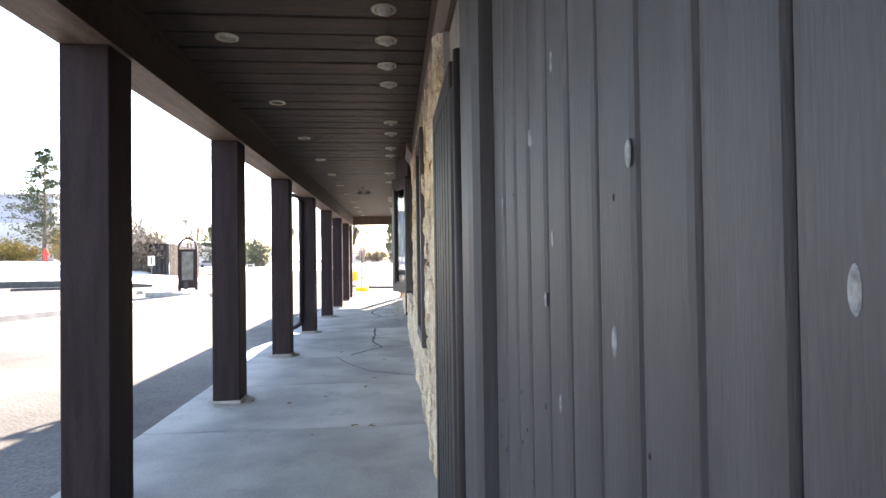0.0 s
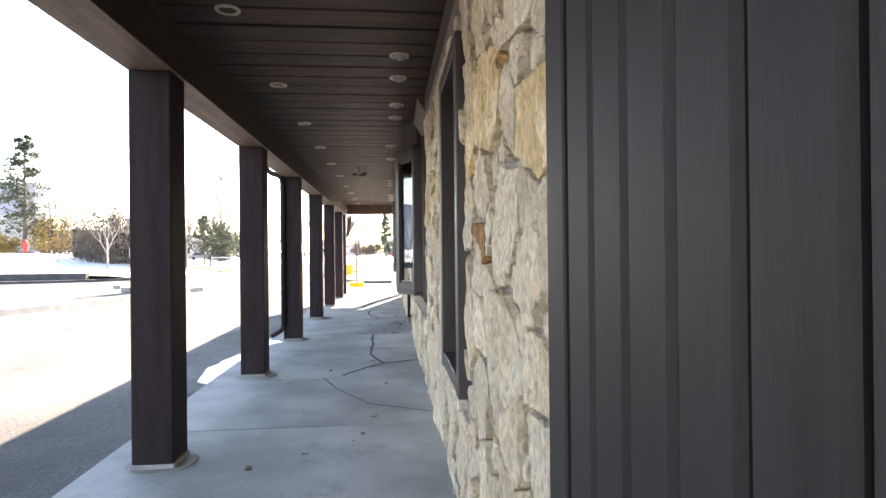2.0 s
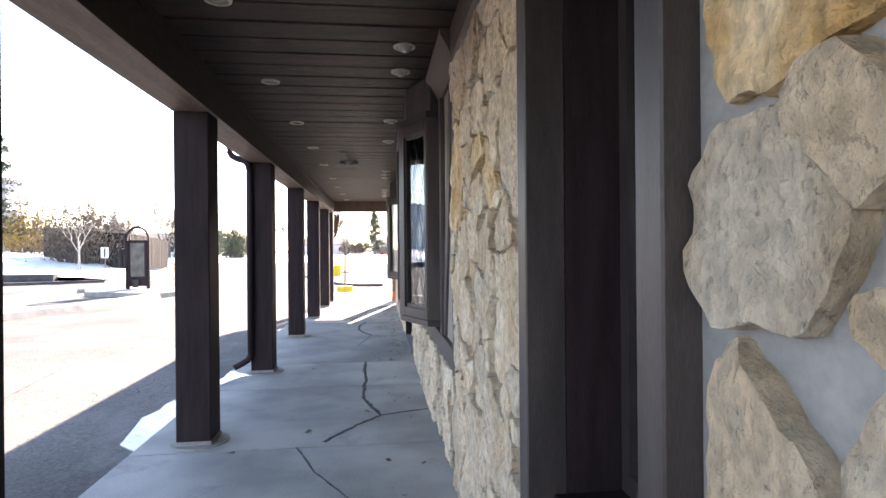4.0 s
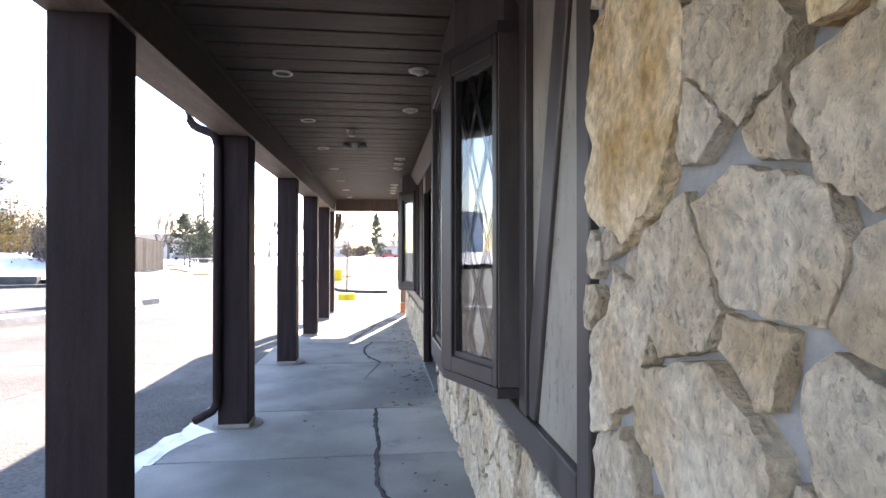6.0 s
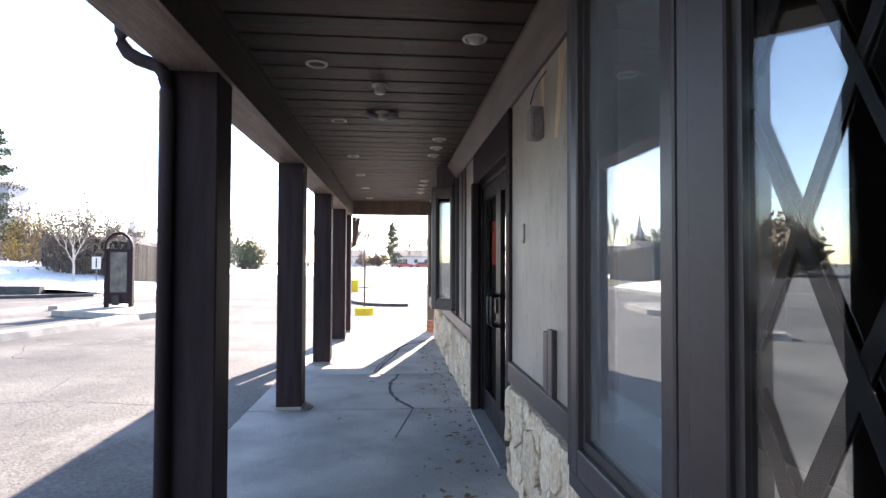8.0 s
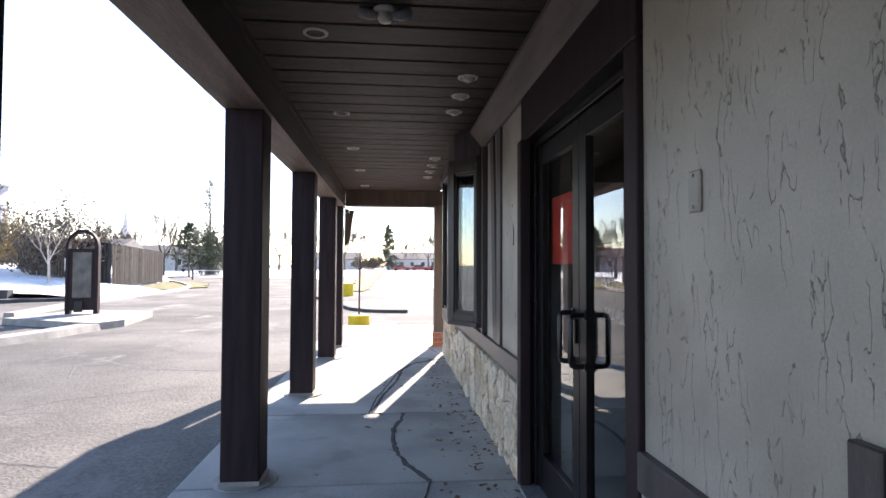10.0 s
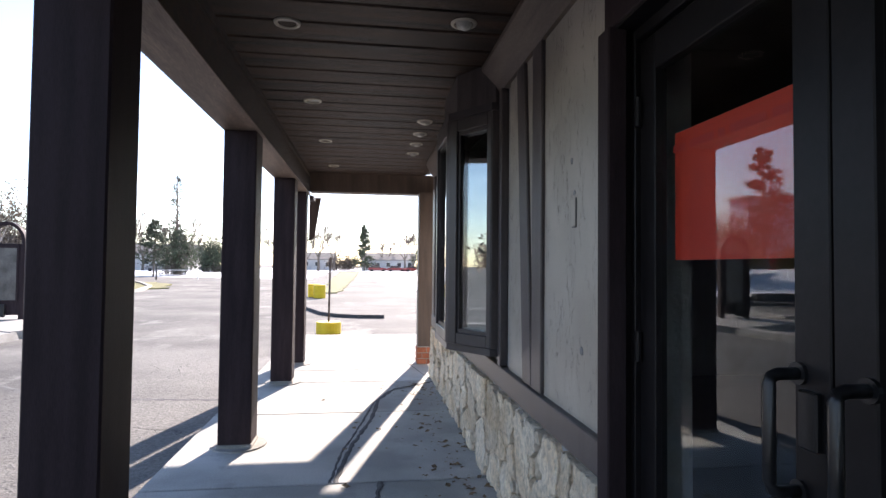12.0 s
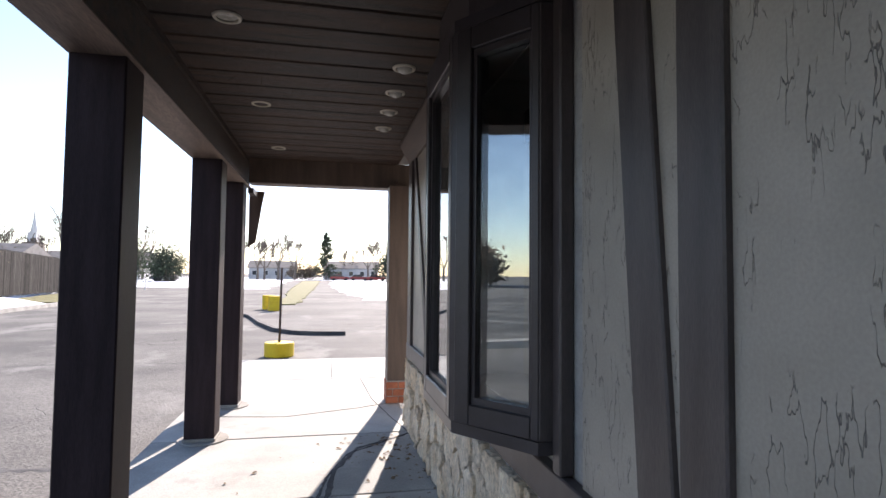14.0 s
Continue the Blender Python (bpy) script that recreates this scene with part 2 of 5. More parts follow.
M = {
    "concrete": worn(mat("concrete", (0.258, 0.259, 0.244), (0.43, 0.425, 0.398), 1.4, 0.85, 0.25, 110, grain=0.14, rand=0.07, depth=0.004), 2.2, (1, 1, 1), 0.57, (0.20, 0.198, 0.185), 0.4),
    "joint": mat("joint_filler", (0.05, 0.05, 0.052), (0.10, 0.10, 0.10), 9, 0.95, 0.4, 90),
    "asphalt": worn(scored(scored(mat("asphalt", (0.054, 0.053, 0.0515), (0.142, 0.136, 0.127), 0.45, 0.95, 0.7, 38, grain=0.32, depth=0.02), 0.22, (1, 1, 1), 0.0022, 0.50, (0.04, 0.039, 0.038), 0.02, 0.3), 0.8, (1, 0.6, 1), 0.0024, 0.54, (0.07, 0.068, 0.065), 0.01, 0.1), 0.5, (1, 0.55, 1), 0.56, (0.21, 0.203, 0.192), 0.7),
    "column": mat("dark_brown_painted_wood", (0.029, 0.0205, 0.0225), (0.042, 0.0300, 0.0325), 3, 0.58, 0.12, 60, (6, 6, 0.6), grain=0.14, depth=0.003, spec=0.06),
    "trim": mat("brown_trim_wood", (0.050, 0.0395, 0.039), (0.085, 0.069, 0.0665), 3, 0.45, 0.2, 70, (5, 5, 0.7), grain=0.2, rand=0.08, depth=0.003, spec=0.5),
    # brighter copy of the trim brown, with bounced light on the header painted in
    "litheader": mat("bounce_lit_header_wood", (0.088, 0.066, 0.054), (0.145, 0.112, 0.092), 2.5, 0.5, 0.2, 55, (5, 0.6, 5), grain=0.2, depth=0.003, spec=0.25),
    # lightened brown: bounce from the sunny ground is put into the colour
    "beam": mat("bounce_lit_beam_wood", (0.118, 0.084, 0.068), (0.215, 0.162, 0.132), 2.5, 0.55, 0.15, 40, (5, 0.5, 5), grain=0.28, depth=0.004, spec=0.2),
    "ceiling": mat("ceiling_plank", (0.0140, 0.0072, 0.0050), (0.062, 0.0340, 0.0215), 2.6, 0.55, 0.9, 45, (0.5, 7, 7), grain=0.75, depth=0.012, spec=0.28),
    "greyboard": mat("grey_painted_board", (0.030, 0.0262, 0.0302), (0.054, 0.0485, 0.0545), 2.5, 0.55, 0.25, 55, (7, 7, 0.4), grain=0.2, rand=0.07, depth=0.003),
    "doorboard": mat("dark_grey_painted_board", (0.0225, 0.0180, 0.0188), (0.0340, 0.0280, 0.0292), 2.5, 0.55, 0.2, 55, (7, 7, 0.4), grain=0.14, rand=0.05, depth=0.003, spec=0.22),
    "postbrown": mat("brown_box_beam_wood", (0.060, 0.041, 0.033), (0.105, 0.074, 0.058), 2.5, 0.55, 0.15, 50, (5, 5, 0.6), grain=0.15, depth=0.003),
    "barewood": mat("bare_sheathing", (0.44, 0.34, 0.20), (0.60, 0.49, 0.32), 5, 0.8, 0.4, 60, (6, 6, 0.6), grain=0.2),
    "knot": mat("painted_knot", (0.12, 0.12, 0.125), (0.26, 0.26, 0.265), 60, 0.6, 0.4, 160, grain=0.3),
    "stone": stone_mat(),
    "mortar": mat("mortar", (0.27, 0.268, 0.26), (0.38, 0.375, 0.365), 6, 0.95, 0.3, 60, grain=0.08),
    "amber": mat("amber_limestone", (0.52, 0.32, 0.13), (0.80, 0.63, 0.42), 6.0, 0.92, 1.0, 40, (1.1, 1.1, 0.8), grain=0.3, depth=0.03, contrast=(0.36, 0.62)),
    "ochre": mat("ochre_stone", (0.20, 0.085, 0.03), (0.42, 0.22, 0.09), 9, 0.9, 1.0, 40, grain=0.3, depth=0.02),
    "stucco": scored(mat("stucco", (0.285, 0.256, 0.214), (0.395, 0.358, 0.304), 2.2, 0.48, 0.08, 120, grain=0.07, depth=0.004, spec=0.45), 30.0, (1, 1, 0.25), 0.011, 0.50, (0.16, 0.147, 0.13), 0.005, 0.05),
    "frame": mat("dark_window_frame", (0.038, 0.0315, 0.033), (0.054, 0.045, 0.047), 6, 0.38, 0.05, 60, grain=0.08),
    "aluminium": mat("dark_bronze_aluminium", (0.010, 0.0085, 0.0092), (0.016, 0.0135, 0.0142), 6, 0.42, 0.03, 60, grain=0.08, metal=0.05, spec=0.18),
    "black": mat("black_metal", (0.012, 0.012, 0.013), (0.022, 0.022, 0.024), 8, 0.3, 0.05, 80, grain=0.1, metal=0.3),
    "white": mat("white_enamel", (0.72, 0.70, 0.66), (0.80, 0.78, 0.74), 8, 0.4, 0.03, 80, grain=0.04),
    "lamptrim": mat("aged_lamp_trim", (0.40, 0.35, 0.27), (0.52, 0.46, 0.37), 8, 0.45, 0.03, 80, grain=0.06),
    # lens colour; on the eyeballs this darker tone stands for their shaded undersides
    "lens": mat("lens_and_eyeball_shade", (0.30, 0.28, 0.25), (0.45, 0.43, 0.38), 20, 0.25, 0.03, 80, grain=0.05),
    # near-black tones put the gloom of the unlit room into its surfaces
    "interior": mat("unlit_interior", (0.03, 0.028, 0.027), (0.05, 0.046, 0.043), 2, 0.9, 0.05, 50),
    "glass": glass("window_glass", ior=2.25),
    "outerglass": glass("outer_window_glass", ior=1.52),
    "dustyglass": glass("dusty_window_glass", ior=1.52, dust=0.10),
    "innerglass": glass("coated_window_glass", ior=2.85),
    "doorglass": glass("door_glass", ior=1.46),
    "yellow": mat("yellow_paint", (0.72, 0.47, 0.01), (0.80, 0.56, 0.02), 5, 0.55, 0.1, 60, grain=0.08),
    "rust": mat("rusty_post", (0.05, 0.035, 0.03), (0.09, 0.06, 0.045), 8, 0.8, 0.3, 70),
    "brick": mat("red_brick", (0.28, 0.085, 0.045), (0.42, 0.15, 0.08), 12, 0.85, 0.5, 90, grain=0.2, rand=0.15),
    "snow": worn(mat("snow", (0.76, 0.78, 0.82), (0.88, 0.89, 0.91), 3, 0.7, 0.6, 14, grain=0.06, depth=0.05), 3.2, (1, 1, 1), 0.57, (0.24, 0.21, 0.14), 0.6),
    "ice": mat("ice", (0.26, 0.27, 0.29), (0.52, 0.53, 0.55), 4, 0.15, 0.3, 30, grain=0.05),
    "grass": mat("winter_grass", (0.12, 0.12, 0.040), (0.20, 0.185, 0.075), 3, 0.95, 0.8, 50, grain=0.35, depth=0.03),
    "fence": mat("weathered_fence_wood", (0.022, 0.0215, 0.022), (0.064, 0.060, 0.058), 4, 0.9, 0.3, 50, (6, 6, 0.5), grain=0.35, rand=0.5, spec=0.05),
    "kerb": mat("kerb_concrete", (0.24, 0.23, 0.21), (0.36, 0.345, 0.32), 3, 0.9, 0.3, 70, grain=0.12),
    "darkkerb": mat("black_kerb", (0.045, 0.045, 0.047), (0.08, 0.078, 0.076), 3, 0.9, 0.3, 70),
    "red": mat("red_paint", (0.55, 0.03, 0.025), (0.62, 0.045, 0.035), 6, 0.5, 0.05, 60, grain=0.06),
    "poster": mat("red_poster", (0.62, 0.035, 0.015), (0.70, 0.05, 0.02), 3, 0.6, 0.02, 60, grain=0.03),
    "maroon": mat("dark_red_vinyl", (0.10, 0.008, 0.010), (0.13, 0.012, 0.014), 3, 0.6, 0.02, 60, grain=0.03),
    "vinyl": mat("pale_vinyl", (0.11, 0.11, 0.118), (0.15, 0.15, 0.158), 3, 0.6, 0.02, 60, grain=0.03),
    "bark": mat("bark", (0.10, 0.08, 0.065), (0.18, 0.15, 0.125), 8, 0.9, 0.6, 40, (3, 3, 0.5)),
    "palebark": mat("pale_bark", (0.34, 0.30, 0.26), (0.48, 0.44, 0.39), 8, 0.9, 0.5, 40, (3, 3, 0.5)),
    "needles": mat("conifer_needles", (0.035, 0.05, 0.028), (0.075, 0.09, 0.05), 2, 0.8, 0, 30, grain=0.3, rand=0.2),
    "drybush": mat("yellow_bush_leaves", (0.20, 0.14, 0.035), (0.36, 0.25, 0.07), 1.2, 0.85, 0, 20, grain=0.35),
    "greybush": mat("brown_bush_twigs", (0.11, 0.085, 0.065), (0.19, 0.15, 0.11), 1.2, 0.85, 0, 20, grain=0.35),
    "leaf": mat("dead_leaf", (0.10, 0.065, 0.035), (0.22, 0.15, 0.085), 10, 0.8, 0.2, 60, grain=0.3),
    # blue paint made paler: the distance haze is mixed into the wall colour
    "bluewall": mat("haze_paled_blue_wall", (0.33, 0.345, 0.43), (0.39, 0.40, 0.47), 0.4, 0.8, 0.1, 10, grain=0.06),
    "palewall": mat("pale_wall", (0.45, 0.44, 0.43), (0.56, 0.55, 0.53), 0.6, 0.85, 0.1, 10, grain=0.06),
    "roof": mat("grey_shingle", (0.12, 0.115, 0.11), (0.19, 0.18, 0.17), 1, 0.9, 0.3, 12, grain=0.15),
    "pane": mat("far_window_pane", (0.03, 0.035, 0.04), (0.05, 0.055, 0.06), 2, 0.15, 0, 20),
    "tyre": mat("tyre_rubber", (0.018, 0.018, 0.018), (0.03, 0.03, 0.03), 9, 0.8, 0.1, 60),
    "carred": mat("red_car_paint", (0.30, 0.02, 0.02), (0.34, 0.03, 0.03), 2, 0.3, 0, 20, grain=0.03),
    "menu": mat("faded_menu_panel", (0.055, 0.05, 0.046), (0.12, 0.11, 0.10), 3, 0.35, 0.03, 30, grain=0.15),
    "grey": mat("grey_metal", (0.16, 0.16, 0.165), (0.22, 0.22, 0.22), 8, 0.5, 0.1, 60),
}


# ---- mesh helpers ----
def part(name, bm, material, parent=None, label="", bevel=0.0, smooth=False):
    """Links a bmesh as ONE mesh object under a thing or part."""
    if bevel:
        bmesh.ops.bevel(bm, geom=list(bm.edges), offset=bevel, segments=1, affect="EDGES", profile=0.5)
    bmesh.ops.recalc_face_normals(bm, faces=bm.faces)
    me = bpy.data.meshes.new(name)
    bm.to_mesh(me)
    bm.free()
    if smooth:
        me.shade_smooth()
    me.materials.append(M[material] if isinstance(material, str) else material)
    ob = new(name, me)
    if parent:
        ob.parent = parent
    if label:
        tagged(ob, label)
    return ob


def box(bm, x0, x1, y0, y1, z0, z1):
    v = [bm.verts.new((x, y, z)) for x in (x0, x1) for y in (y0, y1) for z in (z0, z1)]
    for f in ((0, 1, 3, 2), (4, 6, 7, 5), (0, 4, 5, 1), (2, 3, 7, 6), (0, 2, 6, 4), (1, 5, 7, 3)):
        bm.faces.new([v[i] for i in f])
    return v


def boxes(*dims):
    bm = bmesh.new()
    for d in dims:
        box(bm, *d)
    return bm


def prism(bm, poly, axis, a, b):
    """Extrudes a polygon of (u, v) along an axis from a to b."""
    def at(u, v, w):
        return {"x": (w, u, v), "y": (u, w, v), "z": (u, v, w)}[axis]
    lo = [bm.verts.new(at(u, v, a)) for u, v in poly]
    hi = [bm.verts.new(at(u, v, b)) for u, v in poly]
    n = len(poly)
    bm.faces.new(lo)
    bm.faces.new(hi[::-1])
    for i in range(n):
        bm.faces.new((lo[i], lo[(i + 1) % n], hi[(i + 1) % n], hi[i]))


def ring(bm, profile, at=(0, 0, 0), n=24, sx=1.0, sy=1.0):
    """Turns a profile of (radius, z) about the vertical."""
    loops = []
    for r, z in profile:
        if r < 1e-6:
            loops.append([bm.verts.new((at[0], at[1], at[2] + z))])
        else:
            loops.append([bm.verts.new((at[0] + sx * r * math.cos(2 * math.pi * i / n), at[1] + sy * r * math.sin(2 * math.pi * i / n), at[2] + z)) for i in range(n)])
    for a, b in zip(loops, loops[1:]):
        for i in range(n):
            j = (i + 1) % n
            f = [a[i % len(a)], a[j % len(a)], b[j % len(b)], b[i % len(b)]]
            f = list(dict.fromkeys(f))
            if len(f) > 2:
                bm.faces.new(f)


def tube(bm, pts, radii, n=8, close=True):
    """A round tube along points."""
    pts = [Vector(p) for p in pts]
    if isinstance(radii, (int, float)):
        radii = [radii] * len(pts)
    loops = []
    for i, p in enumerate(pts):
        d = (pts[min(i + 1, len(pts) - 1)] - pts[max(i - 1, 0)]).normalized()
        side = d.cross(Vector((0, 0, 1)))
        side = side.normalized() if side.length > 0.05 else Vector((1, 0, 0))
        up = side.cross(d)
        loops.append([bm.verts.new(p + radii[i] * (math.cos(2 * math.pi * k / n) * side + math.sin(2 * math.pi * k / n) * up)) for k in range(n)])
    for a, b in zip(loops, loops[1:]):
        for k in range(n):
            bm.faces.new((a[k], a[(k + 1) % n], b[(k + 1) % n], b[k]))
    if close:
        bm.faces.new(loops[0][::-1])
        bm.faces.new(loops[-1])


def thing(name, at, label, category, group=""):
    ob = new(name)
    ob.location = at
    ob.empty_display_size = 0.1
    return tagged(ob, label, category, group)


def keep(ob, thing_ob):
    """Hangs a mesh built in world places under a thing that stands elsewhere."""
    ob.parent = thing_ob
    ob.matrix_parent_inverse = Matrix.Translation(thing_ob.location).inverted()
    return ob

# ---- the large structure ----
WALL_X, END_Y = 0.15, 18.3
COLUMN_Y = (3.67, 5.94, 8.36, 10.70, 13.30, 15.70, 17.98, 19.20)
JOINTS = (-4.0, -1.2, 0.55, 2.1, 3.62, 5.15, 6.67, 8.24, 9.99, 11.17, 13.30, 14.98, 16.68, 18.06, 20.74, 22.6)


def structure(ob, label, category):
    return tagged(ob, label, category, kind="structure")


def ground_sheet():
    bm = bmesh.new()
    bmesh.ops.create_grid(bm, x_segments=2, y_segments=2, size=1500)
    for v in bm.verts:
        v.co.z = -0.15
    return structure(part("ground", bm, "asphalt"), "worn grey asphalt of the parking lot and drive lane", "asphalt")


ground_sheet()

# building shell: walls with thickness, openings left free for windows and doors
T = 0.30                                          # wall thickness behind the facing
BACK = WALL_X + 0.03
OPENINGS = ((5.08, 5.75, 0.70, 2.24), (8.34, 9.78, 0.87, 2.36), (11.66, 13.24, 0.0, 2.19), (14.80, 16.0, 0.87, 2.36))


def shell_wall():
    bm = bmesh.new()
    y = -4.0
    for y0, y1, z0, z1 in OPENINGS:
        box(bm, BACK, BACK + T, y, y0, -0.15, 2.9)
        if z0 > 0:
            box(bm, BACK, BACK + T, y0, y1, -0.15, z0)
        box(bm, BACK, BACK + T, y0, y1, z1, 2.9)
        y = y1
    box(bm, BACK, BACK + T, y, END_Y, -0.15, 2.9)
    return structure(part("wall_front", bm, "mortar"), "long front wall of the building along the covered walk", "wall")


wall_front = shell_wall()
# inner surfaces carry the darkness of the unlit room as their colour
structure(part("wall_back", boxes((7.0, 7.2, -4.0, END_Y, -0.15, 2.9)), "interior"), "plain back wall inside the building, unlit gloom painted dark", "wall")
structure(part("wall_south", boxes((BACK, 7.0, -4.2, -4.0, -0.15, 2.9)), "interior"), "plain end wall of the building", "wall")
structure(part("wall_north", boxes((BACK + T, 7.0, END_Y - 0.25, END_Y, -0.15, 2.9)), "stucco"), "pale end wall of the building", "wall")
structure(part("floor_inside", boxes((BACK, 7.0, -4.0, END_Y, -0.15, 0.0)), "interior"), "floor inside the empty building, unlit gloom painted dark", "floor")
structure(part("ceiling_inside", boxes((BACK + T, 7.0, -4.0, END_Y - 0.25, 2.7, 2.8)), "interior"), "ceiling inside the empty building, unlit gloom painted dark", "ceiling")


def roof():
    bm = bmesh.new()
    prism(bm, [(-1.78, 2.766), (-1.75, 2.706), (7.3, 2.93), (7.3, 3.9), (3.2, 4.3)], "y", -4.3, 19.66)
    return structure(part("roof", bm, "roof"), "low sloping shingled roof over building and walk", "roof")


roof()


def ceiling():
    """Soffit of dark planks laid across the walk, with a groove between each two."""
    bm = bmesh.new()
    y, w = -3.95, 0.248
    while y < 19.38:
        d = random.uniform(-0.002, 0.002)
        x0, x1, y0, y1 = -1.51, 0.14, y + 0.007, min(y + w - 0.007, 19.39)
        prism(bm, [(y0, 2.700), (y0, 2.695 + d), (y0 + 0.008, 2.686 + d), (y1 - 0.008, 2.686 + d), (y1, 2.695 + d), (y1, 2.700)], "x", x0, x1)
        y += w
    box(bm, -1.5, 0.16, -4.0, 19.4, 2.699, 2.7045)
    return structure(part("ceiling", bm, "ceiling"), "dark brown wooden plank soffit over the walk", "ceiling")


ceiling()


def beams():
    bm = boxes((-1.750, -1.512, -4.0, 19.62, 2.395, 2.705))
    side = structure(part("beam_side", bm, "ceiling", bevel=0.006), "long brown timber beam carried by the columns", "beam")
    # the underside gets its bounced light from a paler wood tone
    part("soffit_board", boxes((-1.752, -1.498, -4.0, 19.62, 2.388, 2.3945)), "beam", side, "brown board under the beam, bounced ground light painted in")
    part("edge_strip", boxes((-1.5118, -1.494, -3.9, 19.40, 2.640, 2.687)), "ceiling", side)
    bm = boxes((-1.497, 0.33, 19.40, 19.62, 2.42, 2.704))
    structure(part("beam_end", bm, "postbrown", bevel=0.006), "brown timber beam across the open end of the walk", "beam")
    bm = boxes((-1.79, -1.753, -4.0, 19.66, 2.405, 2.76))
    structure(part("fascia", bm, "trim", bevel=0.004), "brown fascia board along the roof's edge", "fascia")


beams()


def header():
    """Trim board between soffit and wall; deeper along the half-timbered stretch."""
    bm = bmesh.new()
    prism(bm, [(0.12, 2.685), (0.105, 2.685), (0.105, 2.50), (0.15, 2.44), (0.178, 2.44), (0.178, 2.685)], "y", 3.0, 7.45)
    structure(part("header_trim", bm, "litheader"), "brown board along the top of the stone wall", "trim")
    bm = bmesh.new()
    prism(bm, [(0.045, 2.685), (0.045, 2.655), (0.140, 2.485), (0.178, 2.485), (0.178, 2.685)], "y", 7.452, END_Y)
    structure(part("header_trim", bm, "litheader"), "deep brown board between soffit and half-timbered wall", "trim")
    bm = boxes((0.02, 0.178, -4.0, 2.998, 2.36, 2.686))
    structure(part("header_box", bm, "column", bevel=0.006), "dark boxed header above the boarded wall", "trim")


header()


# ---- walkway ----
def walkway():
    slab = structure(part("walkway", boxes((-2.02, BACK, -4.0, 22.6, -0.16, -0.012)), "joint"), "raised concrete walk under the porch roof", "pavement")
    for y0, y1 in zip(JOINTS, JOINTS[1:]):
        bm = bmesh.new()
        x0, x1 = -2.035, BACK - 0.004
        if y0 > 18:
            x1 = 1.6 if y0 > 18.2 else BACK
        ya, yb = y0 + 0.009, y1 - 0.009
        box(bm, x0, x1, ya, yb, -0.155, random.uniform(-0.002, 0.0))
        part("slab", bm, "concrete", slab, bevel=0.005)
    return slab


walkway()

CRACKS = (
    ("A", 0.020, ((-0.731, 8.331), (-0.502, 8.693), (-0.315, 8.934), (-0.47, 9.474), (-0.477, 9.98), (-0.46, 10.25), (-0.49, 10.65), (-0.487, 11.16))),
    ("B", 0.010, ((-0.315, 8.934), (0.02, 9.04), (0.15, 9.07))),
    ("C", 0.008, ((-0.905, 8.24), (-0.733, 7.792), (-0.409, 7.232), (0.10, 6.938))),
    ("D", 0.022, ((-0.44, 13.31), (-0.585, 13.62), (-0.66, 13.92), (-0.675, 14.24), (-0.668, 14.52), (-0.6, 14.75), (-0.583, 14.98))),
    ("E", 0.020, ((-0.86, 14.98), (-0.78, 15.7), (-0.62, 16.45), (-0.54, 17.14), (-0.36, 17.63), (0.13, 18.0))),
    ("H", 0.012, ((-0.90, 14.98), (-0.84, 15.6), (-0.70, 16.35), (-0.60, 17.0), (-0.44, 17.5), (0.05, 17.93))),
    ("I", 0.007, ((-0.54, 20.75), (-0.535, 21.5), (-0.525, 22.55))),
    ("J", 0.006, ((0.13, 18.02), (0.02, 18.6), (-0.10, 19.4), (-0.16, 20.7))),
    ("F", 0.007, ((-0.62, 12.4), (-0.44, 13.31))),
    ("G", 0.006, ((-1.9, 18.9), (-1.0, 18.75), (-0.3, 19.0), (0.1, 19.2))),
)


def crack(width, line, level=0.0, label="dark ragged crack in the concrete walk"):
    """A ragged filled crack lying in the concrete."""
    bm = bmesh.new()
    pts = []
    for a, b in zip(line, line[1:]):
        a, b = Vector((*a, 0)), Vector((*b, 0))
        k = max(2, int((b - a).length / 0.05))
        pts += [a.lerp(b, i / k) for i in range(k)]
    pts.append(Vector((*line[-1], 0)))
    last = None
    for i, p in enumerate(pts):
        d = (pts[min(i + 1, len(pts) - 1)] - pts[max(i - 1, 0)]).normalized()
        s = Vector((-d.y, d.x, 0))
        p = p + s * random.uniform(-1, 1) * width * 0.35
        w = width * random.uniform(0.55, 1.15)
        row = [bm.verts.new(p + s * w + Vector((0, 0, level + 0.0005))), bm.verts.new(p + Vector((0, 0, level + 0.004))), bm.verts.new(p - s * w + Vector((0, 0, level + 0.0005)))]
        if last:
            bm.faces.new((last[0], last[1], row[1], row[0]))
            bm.faces.new((last[1], last[2], row[2], row[1]))
        last = row
    structure(part("crack", bm, "joint"), label, "crack")


for _, crack_width, crack_line in CRACKS:
    crack(crack_width, crack_line)
LANE_CRACKS = (
    (0.050, ((-7.6, 18.9), (-5.95, 18.7), (-5.43, 18.56), (-5.2, 18.95), (-4.27, 18.24), (-3.58, 18.09), (-2.1, 17.9))),
    (0.022, ((-5.43, 18.56), (-5.0, 17.6), (-5.1, 16.2), (-4.7, 14.6))),
    (0.030, ((-8.2, 14.4), (-6.9, 14.7), (-5.6, 14.3), (-4.4, 14.5), (-3.2, 14.2))),
    (0.022, ((-9.5, 24.0), (-6.5, 23.2), (-4.2, 23.6), (-2.3, 23.1))),
    (0.022, ((-4.6, 8.0), (-4.2, 10.2), (-4.5, 12.1), (-4.1, 14.4))),
)
for crack_width, crack_line in LANE_CRACKS:
    crack(crack_width, crack_line, -0.15, "dark weathered crack in the asphalt lane")


